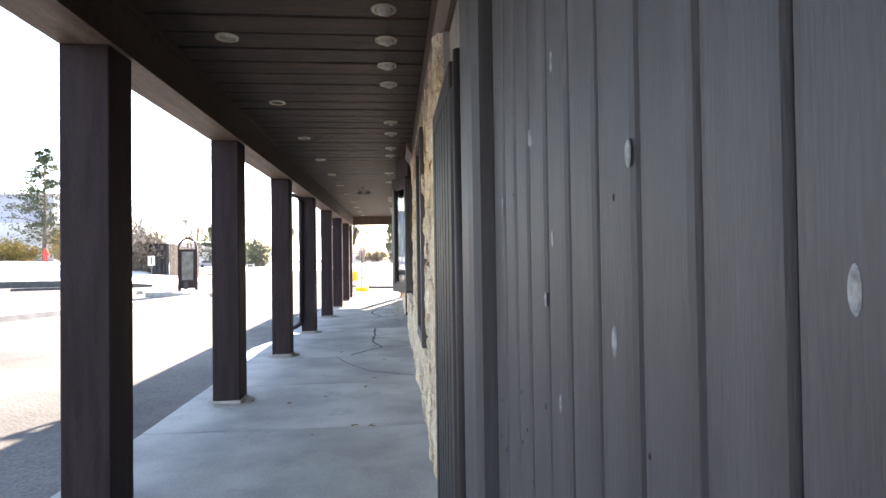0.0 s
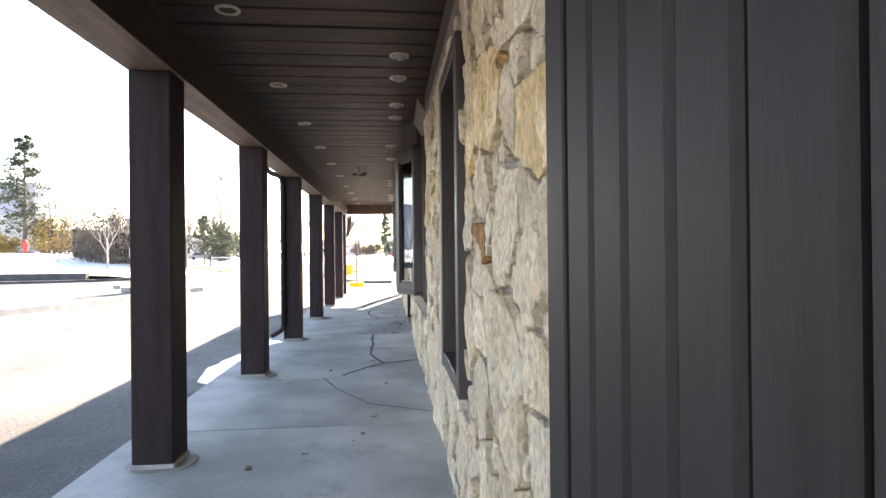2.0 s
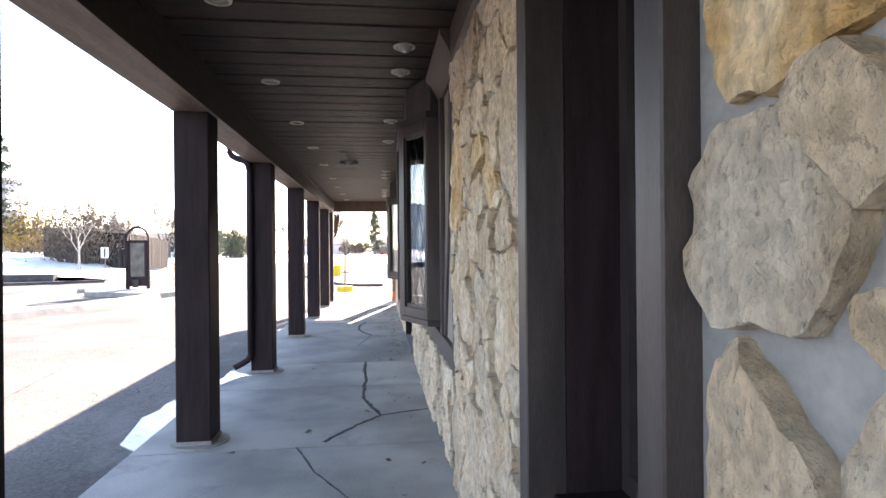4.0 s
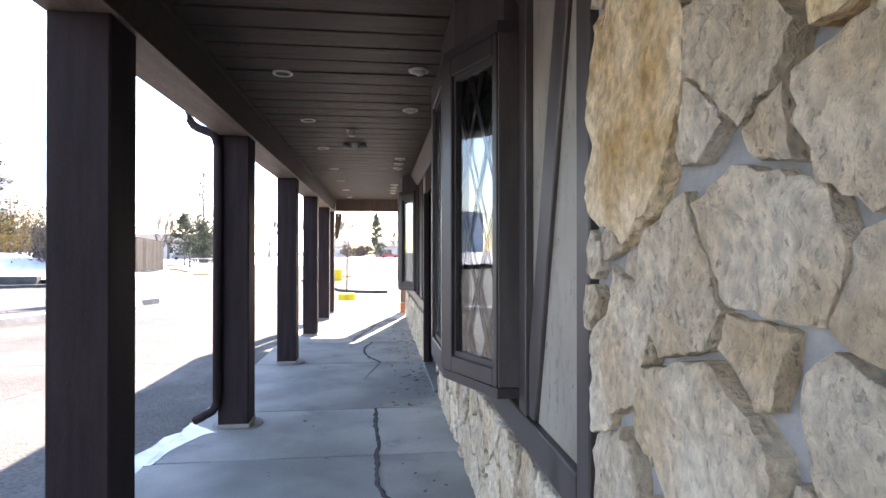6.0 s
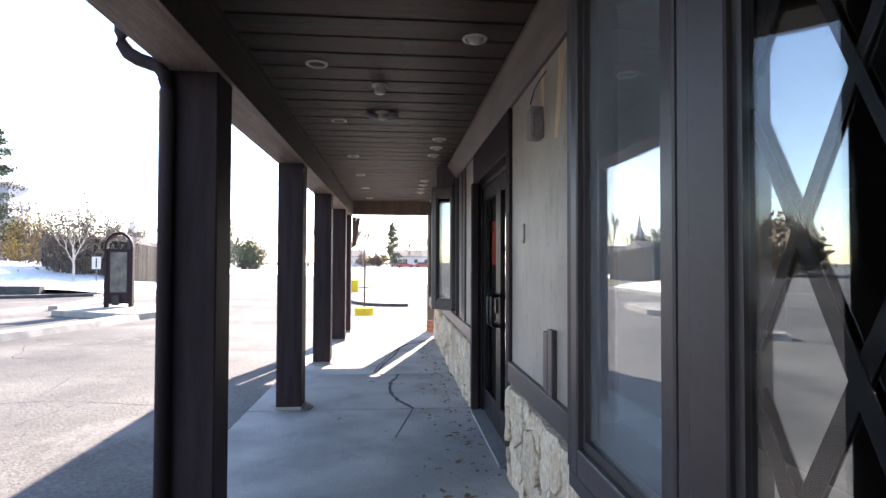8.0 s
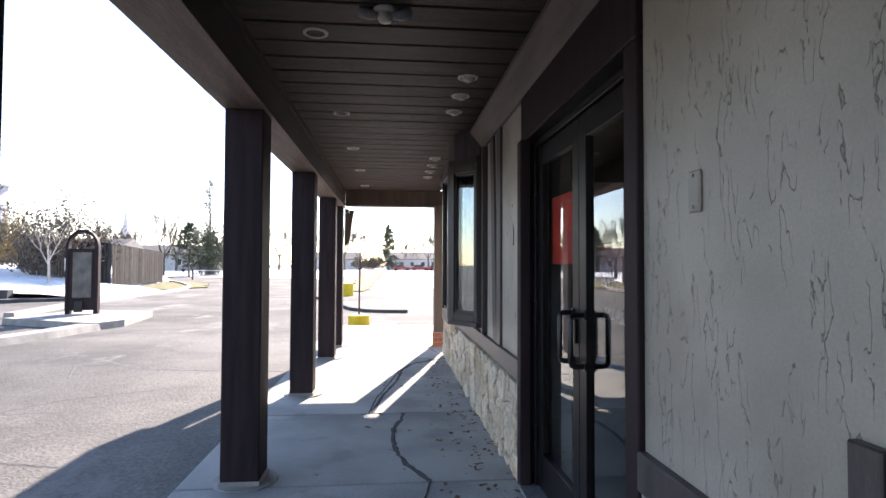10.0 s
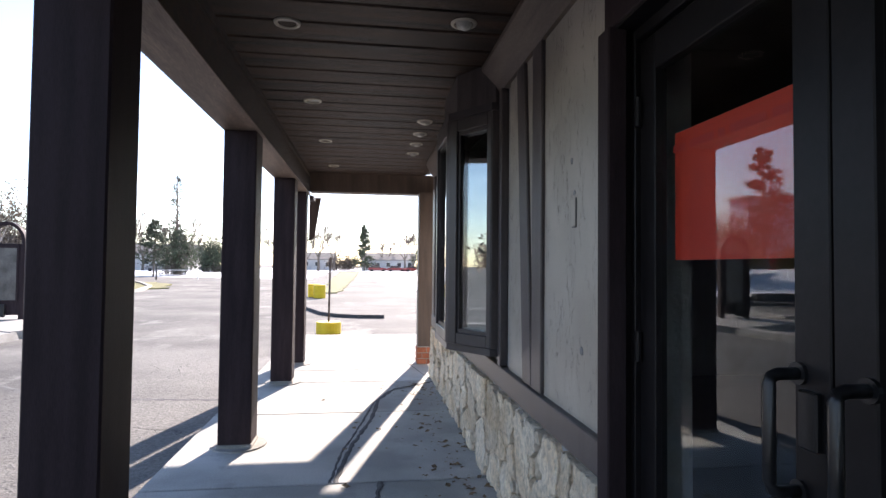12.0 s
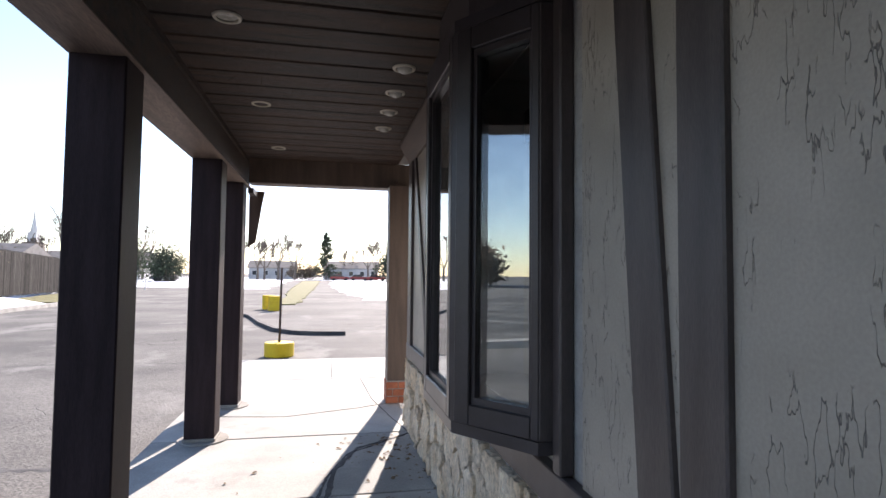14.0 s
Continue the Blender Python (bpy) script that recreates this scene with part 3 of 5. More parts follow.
# ---- columns ----
def column():
    c = thing("porch_column", (-1.64, 0.12, 0), "dark brown painted square timber porch column", "column", "columns of the porch")
    part("shaft", boxes((-1.76, -1.52, 0.0, 0.24, 0.034, 2.392)), "column", c, bevel=0.007)
    part("plinth", boxes((-1.768, -1.512, -0.008, 0.248, 0.004, 0.036)), "kerb", c, "chipped concrete plinth", bevel=0.006)
    bm = bmesh.new()
    ring(bm, [(0.0, 0.0), (0.205, 0.0), (0.202, 0.010), (0.0, 0.014)], (-1.63, 0.12, 0.0), 28)
    part("base_plate", bm, "kerb", c, "round grout plate")
    for o in c.children:
        keep(o, c)
    return c


first_column = column()
for y in COLUMN_Y[1:]:
    copy_thing(first_column, Matrix.Translation((-1.64, y + 0.12, 0)))
first_column.location = (-1.64, COLUMN_Y[0] + 0.12, 0)


def end_post():
    p = thing("end_post", (0.16, 19.35, 0), "brown boxed timber post on a red brick base", "column")
    part("shaft", boxes((0.045, 0.285, 19.16, 19.40, 0.245, 2.421)), "postbrown", p, bevel=0.006)
    core = part("brick_base", boxes((0.05, 0.28, 19.155, 19.405, 0.0, 0.247)), "mortar", p)
    z = 0.006
    for k in range(3):
        y0 = (0.05, -0.06, 0.05)[k]
        for a, b in ((0.035, 0.163), (0.171, 0.295)) if k % 2 == 0 else ((0.035, 0.10), (0.108, 0.235), (0.243, 0.295)):
            part("brick", boxes((a, b, 19.14, 19.16, z, z + 0.068)), "brick", core, bevel=0.003)
            part("brick", boxes((a, b, 19.40, 19.42, z, z + 0.068)), "brick", core, bevel=0.003)
        part("brick", boxes((0.035, 0.055, 19.165, 19.285, z, z + 0.068)), "brick", core, bevel=0.003)
        part("brick", boxes((0.035, 0.055, 19.293, 19.395, z, z + 0.068)), "brick", core, bevel=0.003)
        z += 0.08
    for o in p.children:
        keep(o, p)


end_post()


def hanging_bracket():
    bm = bmesh.new()
    prism(bm, [(-1.53, 2.37), (-1.36, 2.37), (-1.39, 2.2), (-1.45, 1.78), (-1.53, 1.72)], "y", 19.72, 19.76)
    bm2 = part("board", bm, "postbrown")
    b = thing("wall_bracket", (-1.47, 19.7, 2.1), "brown tapered wooden bracket on the last column", "bracket")
    keep(bm2, b)
    keep(part("arm", boxes((-1.50, -1.44, 19.375, 19.725, 2.30, 2.36)), "trim"), b)


hanging_bracket()


def downspout():
    d = thing("downspout", (-1.80, 10.64, 0.0), "dark brown metal rain downspout fixed to a column", "downspout")
    bm = bmesh.new()
    tube(bm, [(-1.97, 10.662, 2.70), (-1.97, 10.662, 2.55), (-1.965, 10.662, 2.50), (-1.94, 10.662, 2.455), (-1.89, 10.662, 2.425), (-1.80, 10.662, 2.395), (-1.77, 10.662, 2.36), (-1.757, 10.662, 2.31), (-1.755, 10.662, 2.27), (-1.755, 10.662, 0.27),
              (-1.762, 10.662, 0.21), (-1.79, 10.662, 0.16), (-1.86, 10.662, 0.12), (-1.93, 10.662, 0.085)], 0.034, 12)
    keep(part("pipe", bm, "column", smooth=True), d)
    keep(part("outlet", boxes((-2.015, -1.791, 10.615, 10.705, 2.64, 2.72)), "column"), d)


downspout()


# ---- boarded wall and boarded door at the start ----
def boarded_wall():
    wall = structure(part("wall_boards", boxes((0.165, BACK, -4.0, 2.24, 0.0, 2.36)), "greyboard"), "vertical grey painted tongue-and-groove board wall", "wall")
    joints = [2.236, 2.095, 1.976, 1.860, 1.734, 1.612, 1.495, 1.374, 1.255, 1.143, 1.022]
    while joints[-1] > -2.0:
        joints.append(joints[-1] - 0.119)
    for y1, y0 in zip(joints, joints[1:]):
        bm = bmesh.new()
        prism(bm, [(0.168, y0 + 0.003), (0.168, y1 - 0.003), (0.163, y1 - 0.004), (0.155, y1 - 0.009), (0.152, y1 - 0.020), (0.151, y1 - 0.04), (0.151, y0 + 0.03), (0.152, y0 + 0.012), (0.156, y0 + 0.006), (0.163, y0 + 0.003)], "z", 0.0, 2.36)
        part("board", bm, "greyboard", wall)
    rng = random.Random(5)
    knots = [(1.682, 1.621, 0.013), (1.387, 1.414, 0.014), (1.085, 1.278, 0.010), (1.435, 1.196, 0.013), (1.822, 1.519, 0.010), (1.658, 1.064, 0.010), (1.69, 1.328, 0.011), (1.836, 1.527, 0.013), (1.738, 1.224, 0.012), (2.107, 1.429, 0.010), (1.15, 0.86, 0.012), (1.30, 1.78, 0.012)]
    knots += [(rng.uniform(1.0, 2.2), rng.choice((rng.uniform(0.85, 1.1), rng.uniform(0.6, 2.0))), rng.uniform(0.003, 0.0045)) for _ in range(26)]
    for y, z, r in knots:
        big = r > 0.008
        bm = bmesh.new()
        ring(bm, [(r, 0.0), (r * 0.85, 0.0012), (r * 0.5, 0.0008), (0, 0.0016)], (0, 0, 0), 14, rng.uniform(1.1, 1.6), rng.uniform(0.45, 0.7))
        bmesh.ops.rotate(bm, verts=bm.verts, matrix=Matrix.Rotation(radians(-90), 3, "Y"))
        bmesh.ops.translate(bm, verts=bm.verts, vec=(0.1508, y, z))
        part("knot" if big else "nail_hole", bm, "knot" if big else "black", wall)
    return wall


boarded_wall()


def jamb_post():
    bm = bmesh.new()
    prism(bm, [(0.168, 2.242), (0.118, 2.242), (0.100, 2.262), (0.093, 2.31), (0.093, 2.45), (0.10, 2.47), (0.168, 2.47)], "z", 0.0, 2.36)
    structure(part("jamb_post", bm, "greyboard"), "grey chamfered corner post beside the boarded door", "post")


jamb_post()


def boarded_door():
    d = thing("boarded_door", (0.13, 3.1, 0), "closed grey vertical-board door with stile and rail", "door")
    x0 = 0.088
    pieces = [part("backing", boxes((0.115, 0.168, 2.52, 3.54, 0.01, 1.985)), "doorboard")]
    for k in range(6):
        y0, y1 = 2.715 + 0.1215 * k, 2.715 + 0.1215 * (k + 1)
        bm = bmesh.new()
        prism(bm, [(0.117, y0 + 0.003), (0.117, y1 - 0.003), (x0 + 0.010, y1 - 0.004), (x0 + 0.001, y1 - 0.014), (x0 + 0.001, y0 + 0.014), (x0 + 0.010, y0 + 0.004)], "z", 0.012, 1.90)
        pieces.append(part("board", bm, "doorboard"))
    pieces.append(part("stile", boxes((x0 - 0.003, 0.117, 3.447, 3.55, 0.01, 1.99)), "doorboard", bevel=0.004))
    pieces.append(part("top_rail", boxes((x0 - 0.003, 0.117, 2.715, 3.445, 1.905, 1.99)), "doorboard", bevel=0.004))
    bm = bmesh.new()
    tube(bm, [(0.112, 2.60, 0.01), (0.112, 2.60, 1.985)], 0.024, 12)
    pieces.append(part("hinge_roll", bm, "doorboard", smooth=True))
    pieces.append(part("edge_board", boxes((0.097, 0.117, 2.63, 2.713, 0.01, 1.985)), "doorboard", bevel=0.006))
    for p in pieces:
        keep(p, d)


boarded_door()


# ---- half-timbered stretch ----
def timber(name, y0, y1, z0, z1, proud=0.142, label="dark brown timber of the half-timbered wall", material="trim"):
    structure(part(name, boxes((proud, BACK - 0.002, y0, y1, z0, z1)), material, bevel=0.005), label, "timber")


def stucco_panel(y0, y1, z0=0.76, z1=2.49):
    return structure(part("stucco_panel", boxes((0.162, BACK - 0.001, y0, y1, z0, z1)), "stucco"), "grey-white trowelled stucco panel between timbers", "wall panel")


def diagonal(y0, z0, y1, z1, w=0.11):
    """A slanting timber from its foot to its head; w is its width along y."""
    bm = bmesh.new()
    prism(bm, [(y0, z0), (y0 + w, z0), (y1 + w, z1), (y1, z1)], "x", 0.144, BACK - 0.002)
    structure(part("diagonal_timber", bm, "trim", bevel=0.005), "slanting dark brown timber brace on stucco", "timber")


timber("timber_post", 7.535, 7.637, 0.0, 2.488, 0.130)
stucco_panel(7.639, 8.213)
diagonal(8.14, 0.77, 7.69, 2.488, 0.145)
timber("timber_post", 8.215, 8.318, 0.77, 2.488, 0.128)
timber("sill_band", 7.639, 11.528, 0.635, 0.768, 0.130, "brown horizontal timber band above the stone base")
timber("timber_post", 9.80, 9.90, 0.77, 2.488)
stucco_panel(9.902, 11.528)
timber("door_casing", 11.53, 11.64, 0.0, 2.195, 0.138, "dark brown wide casing beside the glass doors", "column")
timber("door_casing", 13.135, 13.222, 0.0, 2.195, 0.110, "dark brown wide casing beside the glass doors", "column")
timber("door_head", 11.53, 13.222, 2.197, 2.484, 0.134, "dark brown head board above the glass doors", "column")
timber("sill_band", 13.224, END_Y, 0.635, 0.768, 0.130, "brown horizontal timber band above the stone base")
DOOR_PANEL = stucco_panel(13.224, 14.608)


def stucco_marks(panel):
    """An old cover patch, its edge shadow made of dark strips, and three plugged holes on the panel by the door."""
    part("cover_patch", boxes((0.156, 0.1625, 13.550, 13.600, 1.548, 1.662)), "stucco", panel, bevel=0.002)
    # two dark strips draw the patch's shadow line at its near and lower edge
    for box in ((0.1575, 0.1625, 13.545, 13.5495, 1.545, 1.665), (0.1575, 0.1625, 13.550, 13.585, 1.542, 1.5475)):
        part("patch_gap", boxes(box), "frame", panel)
    rng = random.Random(12)
    for y, z, r in ((13.599, 1.824, 0.013), (13.567, 1.686, 0.011), (13.488, 1.048, 0.015)):
        bm = bmesh.new()
        ring(bm, [(r, 0.0), (r * 0.8, 0.003), (r * 0.55, 0.001), (0, 0.0005)], (0, 0, 0), 12, rng.uniform(0.9, 1.3), 1.0)
        bmesh.ops.rotate(bm, verts=bm.verts, matrix=Matrix.Rotation(radians(-90), 3, "Y"))
        bmesh.ops.translate(bm, verts=bm.verts, vec=(0.1618, y, z))
        part("plugged_hole", bm, "grey", panel)


stucco_marks(DOOR_PANEL)
timber("timber_post", 13.952, 14.102, 0.77, 2.488)
diagonal(14.115, 0.77, 14.26, 2.488, 0.15)
timber("timber_post", 14.70, 14.764, 0.77, 2.488, 0.128)
timber("timber_post", 16.04, 16.26, 0.77, 2.488)
stucco_panel(16.262, END_Y - 0.2)
timber("timber_post", 17.02, 17.14, 0.77, 2.488)
diagonal(17.22, 0.77, 17.95, 2.488, 0.10)
timber("timber_post", END_Y - 0.198, END_Y, 0.0, 2.488, 0.136)
# glimpses of the jambs that line the door's recess
structure(part("door_lining", boxes((0.17, 0.30, 11.642, 11.664, 0.0, 2.19), (0.17, 0.30, 13.166, 13.228, 0.0, 2.19), (0.139, 0.33, 11.642, 13.228, 2.1855, 2.1965)), "aluminium"), "dark lining of the door recess", "door frame")


# ---- bay windows ----
def bar(bm, a, b, z0, z1, thick, wide):
    """An upright box between two plan points."""
    a, b = Vector((*a, 0)), Vector((*b, 0))
    d = (b - a).normalized()
    s = Vector((-d.y, d.x, 0)) * thick / 2
    q = [a + s, b + s, b - s, a - s]
    prism(bm, [(p.x, p.y) for p in q], "z", z0, z1)


def sash(w, a, b, z0, z1, lattice, pieces, flip=0, pane_glass="outerglass"):
    """One framed light of the bay from plan point a to b."""
    va, vb = Vector((*a, 0)), Vector((*b, 0))
    d = (vb - va).normalized()
    length = (vb - va).length
    f, fa, fb = 0.035, *((0.034, 0.072) if flip == 1 else (0.072, 0.034) if flip == -1 else (0.05, 0.05))
    def at(s):
        p = va + d * s
        return (p.x, p.y)
    fr = bmesh.new()
    bar(fr, at(0), at(fa), z0, z1, 0.07, 0)
    bar(fr, at(length - fb), at(length), z0, z1, 0.07, 0)
    bar(fr, at(fa), at(length - fb), z0, z0 + 0.075, 0.07, 0)
    bar(fr, at(fa), at(length - fb), z1 - 0.085, z1, 0.07, 0)
    frame_ob = part("window_frame", fr, "frame", bevel=0.004)
    inner = bmesh.new()
    g, gb = fa + 0.016, fb + 0.016
    bar(inner, at(fa), at(g), z0 + 0.075, z1 - 0.085, 0.035, 0)
    bar(inner, at(length - gb), at(length - fb), z0 + 0.075, z1 - 0.085, 0.035, 0)
    bar(inner, at(g), at(length - gb), z0 + 0.075, z0 + 0.10, 0.035, 0)
    bar(inner, at(g), at(length - gb), z1 - 0.11, z1 - 0.085, 0.035, 0)
    pieces += [frame_ob, part("glazing_bead", inner, "frame")]
    pane = bmesh.new()
    bar(pane, at(g - 0.004), at(length - gb + 0.004), z0 + 0.096, z1 - 0.106, 0.005, 0)
    pane_ob = part("pane", pane, pane_glass)
    pane_ob.visible_shadow = False
    pieces.append(pane_ob)
    rear_way = Vector((d.y, -d.x, 0))
    rear_way = rear_way if rear_way.x > 0 else -rear_way
    rear_a, rear_b = Vector((*at(g - 0.004), 0)) + rear_way * 0.024, Vector((*at(length - gb + 0.004), 0)) + rear_way * 0.024
    pane = bmesh.new()
    bar(pane, (rear_a.x, rear_a.y), (rear_b.x, rear_b.y), z0 + 0.08, z1 - 0.09, 0.005, 0)
    rear = part("inner_pane", pane, "innerglass")
    rear.visible_shadow = False
    pieces.append(rear)
    if lattice:
        # crossed strips just behind the glass
        zz0, zz1, yy = z0 + 0.10, z1 - 0.11, length - g - gb
        inward = Vector((d.y, -d.x, 0))
        if inward.x < 0:
            inward = -inward
        run, tall = 0.165, 0.435          # width and height of one diamond
        for sign in (1, -1):
            k = -8
            while k < 11:
                s0 = (k + 0.3 * sign) * run
                pts = []
                steps = 160
                lo = None
                for i in range(steps + 1):
                    z = zz0 + (zz1 - zz0) * i / steps
                    s = s0 + sign * (z - zz0) / tall * run
                    if -0.012 <= s <= yy + 0.012:
                        pts.append((s, z))
                if len(pts) >= 2:
                    bm = bmesh.new()
                    off = inward * (0.006 if sign > 0 else 0.012)
                    (s_a, z_a), (s_b, z_b) = pts[0], pts[-1]
                    hw = 0.016
                    quad = []
                    for (s, z), e in (((s_a, z_a), -1), ((s_a, z_a), 1), ((s_b, z_b), 1), ((s_b, z_b), -1)):
                        q = va + d * (g + min(max(s + e * hw, -0.01), yy + 0.01)) + off
                        quad.append(Vector((q.x, q.y, z)))
                    front = [bm.verts.new(v) for v in quad]
                    rear = [bm.verts.new(v + inward * 0.005) for v in quad]
                    bm.faces.new(front)
                    bm.faces.new(rear[::-1])
                    for i in range(4):
                        bm.faces.new((front[i], front[(i + 1) % 4], rear[(i + 1) % 4], rear[i]))
                    pieces.append(part("lattice_strip", bm, "aluminium"))
                k += 1


def bay_window(xw, y0, ya, yb, y1, lattice, label):
    z0, z1 = 0.865, 2.365
    xf = -0.125
    w = thing("bay_window", (0.1, (y0 + y1) / 2, z0), label, "window")
    pieces = []
    sash(w, (xw, y0), (xf + 0.012, ya - 0.01), z0, z1, lattice, pieces, 1)
    sash(w, (xf + 0.012, ya + 0.015), (xf + 0.012, yb - 0.015), z0, z1, False, pieces, 0, "dustyglass" if lattice else "outerglass")
    sash(w, (xf + 0.012, yb + 0.01), (xw, y1), z0, z1, False, pieces, -1)
    for y in (ya, yb):
        bm = bmesh.new()
        ring(bm, [(0.036, 0), (0.036, z1 - z0)], (xf + 0.014, y, z0), 8)
        bmesh.ops.contextual_create(bm, geom=[e for e in bm.edges if e.is_boundary])
        pieces.append(part("mullion", bm, "frame"))
    for y in (y0 - 0.022, y1):
        pieces.append(part("return_board", boxes((xw - 0.025, 0.178, y, y + 0.022, z0, z1)), "trim", bevel=0.003))
    outline = [(0.178, y0 - 0.022), (xw - 0.03, y0 - 0.022), (xf - 0.02, ya - 0.01), (xf - 0.02, yb + 0.01), (xw - 0.03, y1 + 0.022), (0.178, y1 + 0.022)]
    for name, a, b in (("sill_board", z0 - 0.045, z0 - 0.002), ("top_board", z1 + 0.002, z1 + 0.05)):
        bm = bmesh.new()
        prism(bm, outline, "z", a, b)
        pieces.append(part(name, bm, "frame"))
    under = [(0.178, y0 + 0.01), (xw + 0.005, y0 + 0.01), (xf + 0.04, ya), (xf + 0.04, yb), (xw + 0.005, y1 - 0.01), (0.178, y1 - 0.01)]
    bm = bmesh.new()
    prism(bm, under, "z", z1 + 0.052, 2.688)
    pieces.append(part("head_box", bm, "trim"))
    for p in pieces:
        keep(p, w)


bay_window(0.065, 8.335, 8.755, 9.35, 9.77, True, "dark-framed bay window with diamond lattice behind the glass")
bay_window(0.11, 14.79, 15.10, 15.70, 16.01, False, "dark-framed bay window with clear glass reflecting the lot")


# ---- narrow window in the stone wall ----
def stone_wall_window():
    w = thing("narrow_window", (0.14, 5.41, 0.61), "tall narrow window in a deep brown wooden frame", "window")
    y0, y1, z0, z1 = 5.0, 5.83, 0.61, 2.30
    f = 0.085
    pieces = [
        part("casing", boxes((0.085, 0.20, y0, y0 + f, z0, z1)), "trim", bevel=0.004),
        part("casing", boxes((0.085, 0.20, y1 - f, y1, z0, z1)), "trim", bevel=0.004),
        part("head_casing", boxes((0.085, 0.20, y0 + f + 0.001, y1 - f - 0.001, z1 - f, z1)), "trim", bevel=0.004),
        part("apron", boxes((0.088, 0.20, y0 + f + 0.001, y1 - f - 0.001, z0 + 0.005, z0 + f)), "trim", bevel=0.004),
        part("lining", boxes((0.20, 0.40, y0 + f - 0.03, y0 + f, z0 + f, z1 - f), (0.20, 0.40, y1 - f, y1 - f + 0.03, z0 + f, z1 - f), (0.20, 0.40, y0 + f, y1 - f, z1 - f, z1 - f + 0.03)), "column"),
        part("sill", boxes((0.16, 0.42, y0 + f, y1 - f, z0 + f - 0.03, z0 + f + 0.012)), "column", bevel=0.004),
        part("sash_frame", boxes((0.36, 0.40, y0 + f, y0 + f + 0.05, z0 + f + 0.012, z1 - f), (0.36, 0.40, y1 - f - 0.05, y1 - f, z0 + f + 0.012, z1 - f),
                                 (0.36, 0.40, y0 + f + 0.05, y1 - f - 0.05, z0 + f + 0.012, z0 + f + 0.07), (0.36, 0.40, y0 + f + 0.05, y1 - f - 0.05, z1 - f - 0.05, z1 - f)), "frame"),
    ]
    pane = part("pane", boxes((0.378, 0.383, y0 + f + 0.05, y1 - f - 0.05, z0 + f + 0.07, z1 - f - 0.05)), "glass")
    pane.visible_shadow = False
    for p in pieces + [pane]:
        keep(p, w)


stone_wall_window()


# ---- glass double door ----
def text_mesh(body, size):
    cu = bpy.data.curves.new("writing", "FONT")
    cu.body, cu.size, cu.extrude = body, size, 0.0006
    ob = bpy.data.objects.new("writing", cu)
    scene.collection.objects.link(ob)
    me = bpy.data.meshes.new_from_object(ob.evaluated_get(bpy.context.evaluated_depsgraph_get()))
    bpy.data.objects.remove(ob)
    return me


def lettering(body, size, x, y, z, material, parent_thing, label):
    """Writing on a wall plane x, read from the walk, running towards -y."""
    me = text_mesh(body, size)
    me.materials.clear()
    me.materials.append(M[material])
    ob = new("lettering", me)
    me.transform(Matrix.Translation((x, y, z)) @ Matrix(((0, 0, -1, 0), (-1, 0, 0, 0), (0, 1, 0, 0), (0, 0, 0, 1))))
    tagged(ob, label)
    return keep(ob, parent_thing)


def pull_handle(y, toward):
    bm = bmesh.new()
    z0, z1, x = 0.915, 1.16, 0.150
    tube(bm, [(0.222, y, z0), (x + 0.02, y, z0), (x + 0.006, y, z0 + 0.006), (x, y, z0 + 0.02), (x, y, z1 - 0.02), (x + 0.006, y, z1 - 0.006), (x + 0.02, y, z1), (0.222, y, z1)], 0.0135, 10)
    bm2 = bmesh.new()
    for z in (z0, z1):
        tube(bm2, [(0.214, y, z), (0.224, y, z)], 0.024, 14)
    return part("pull_handle", bm, "black", smooth=True), part("handle_rose", bm2, "black")


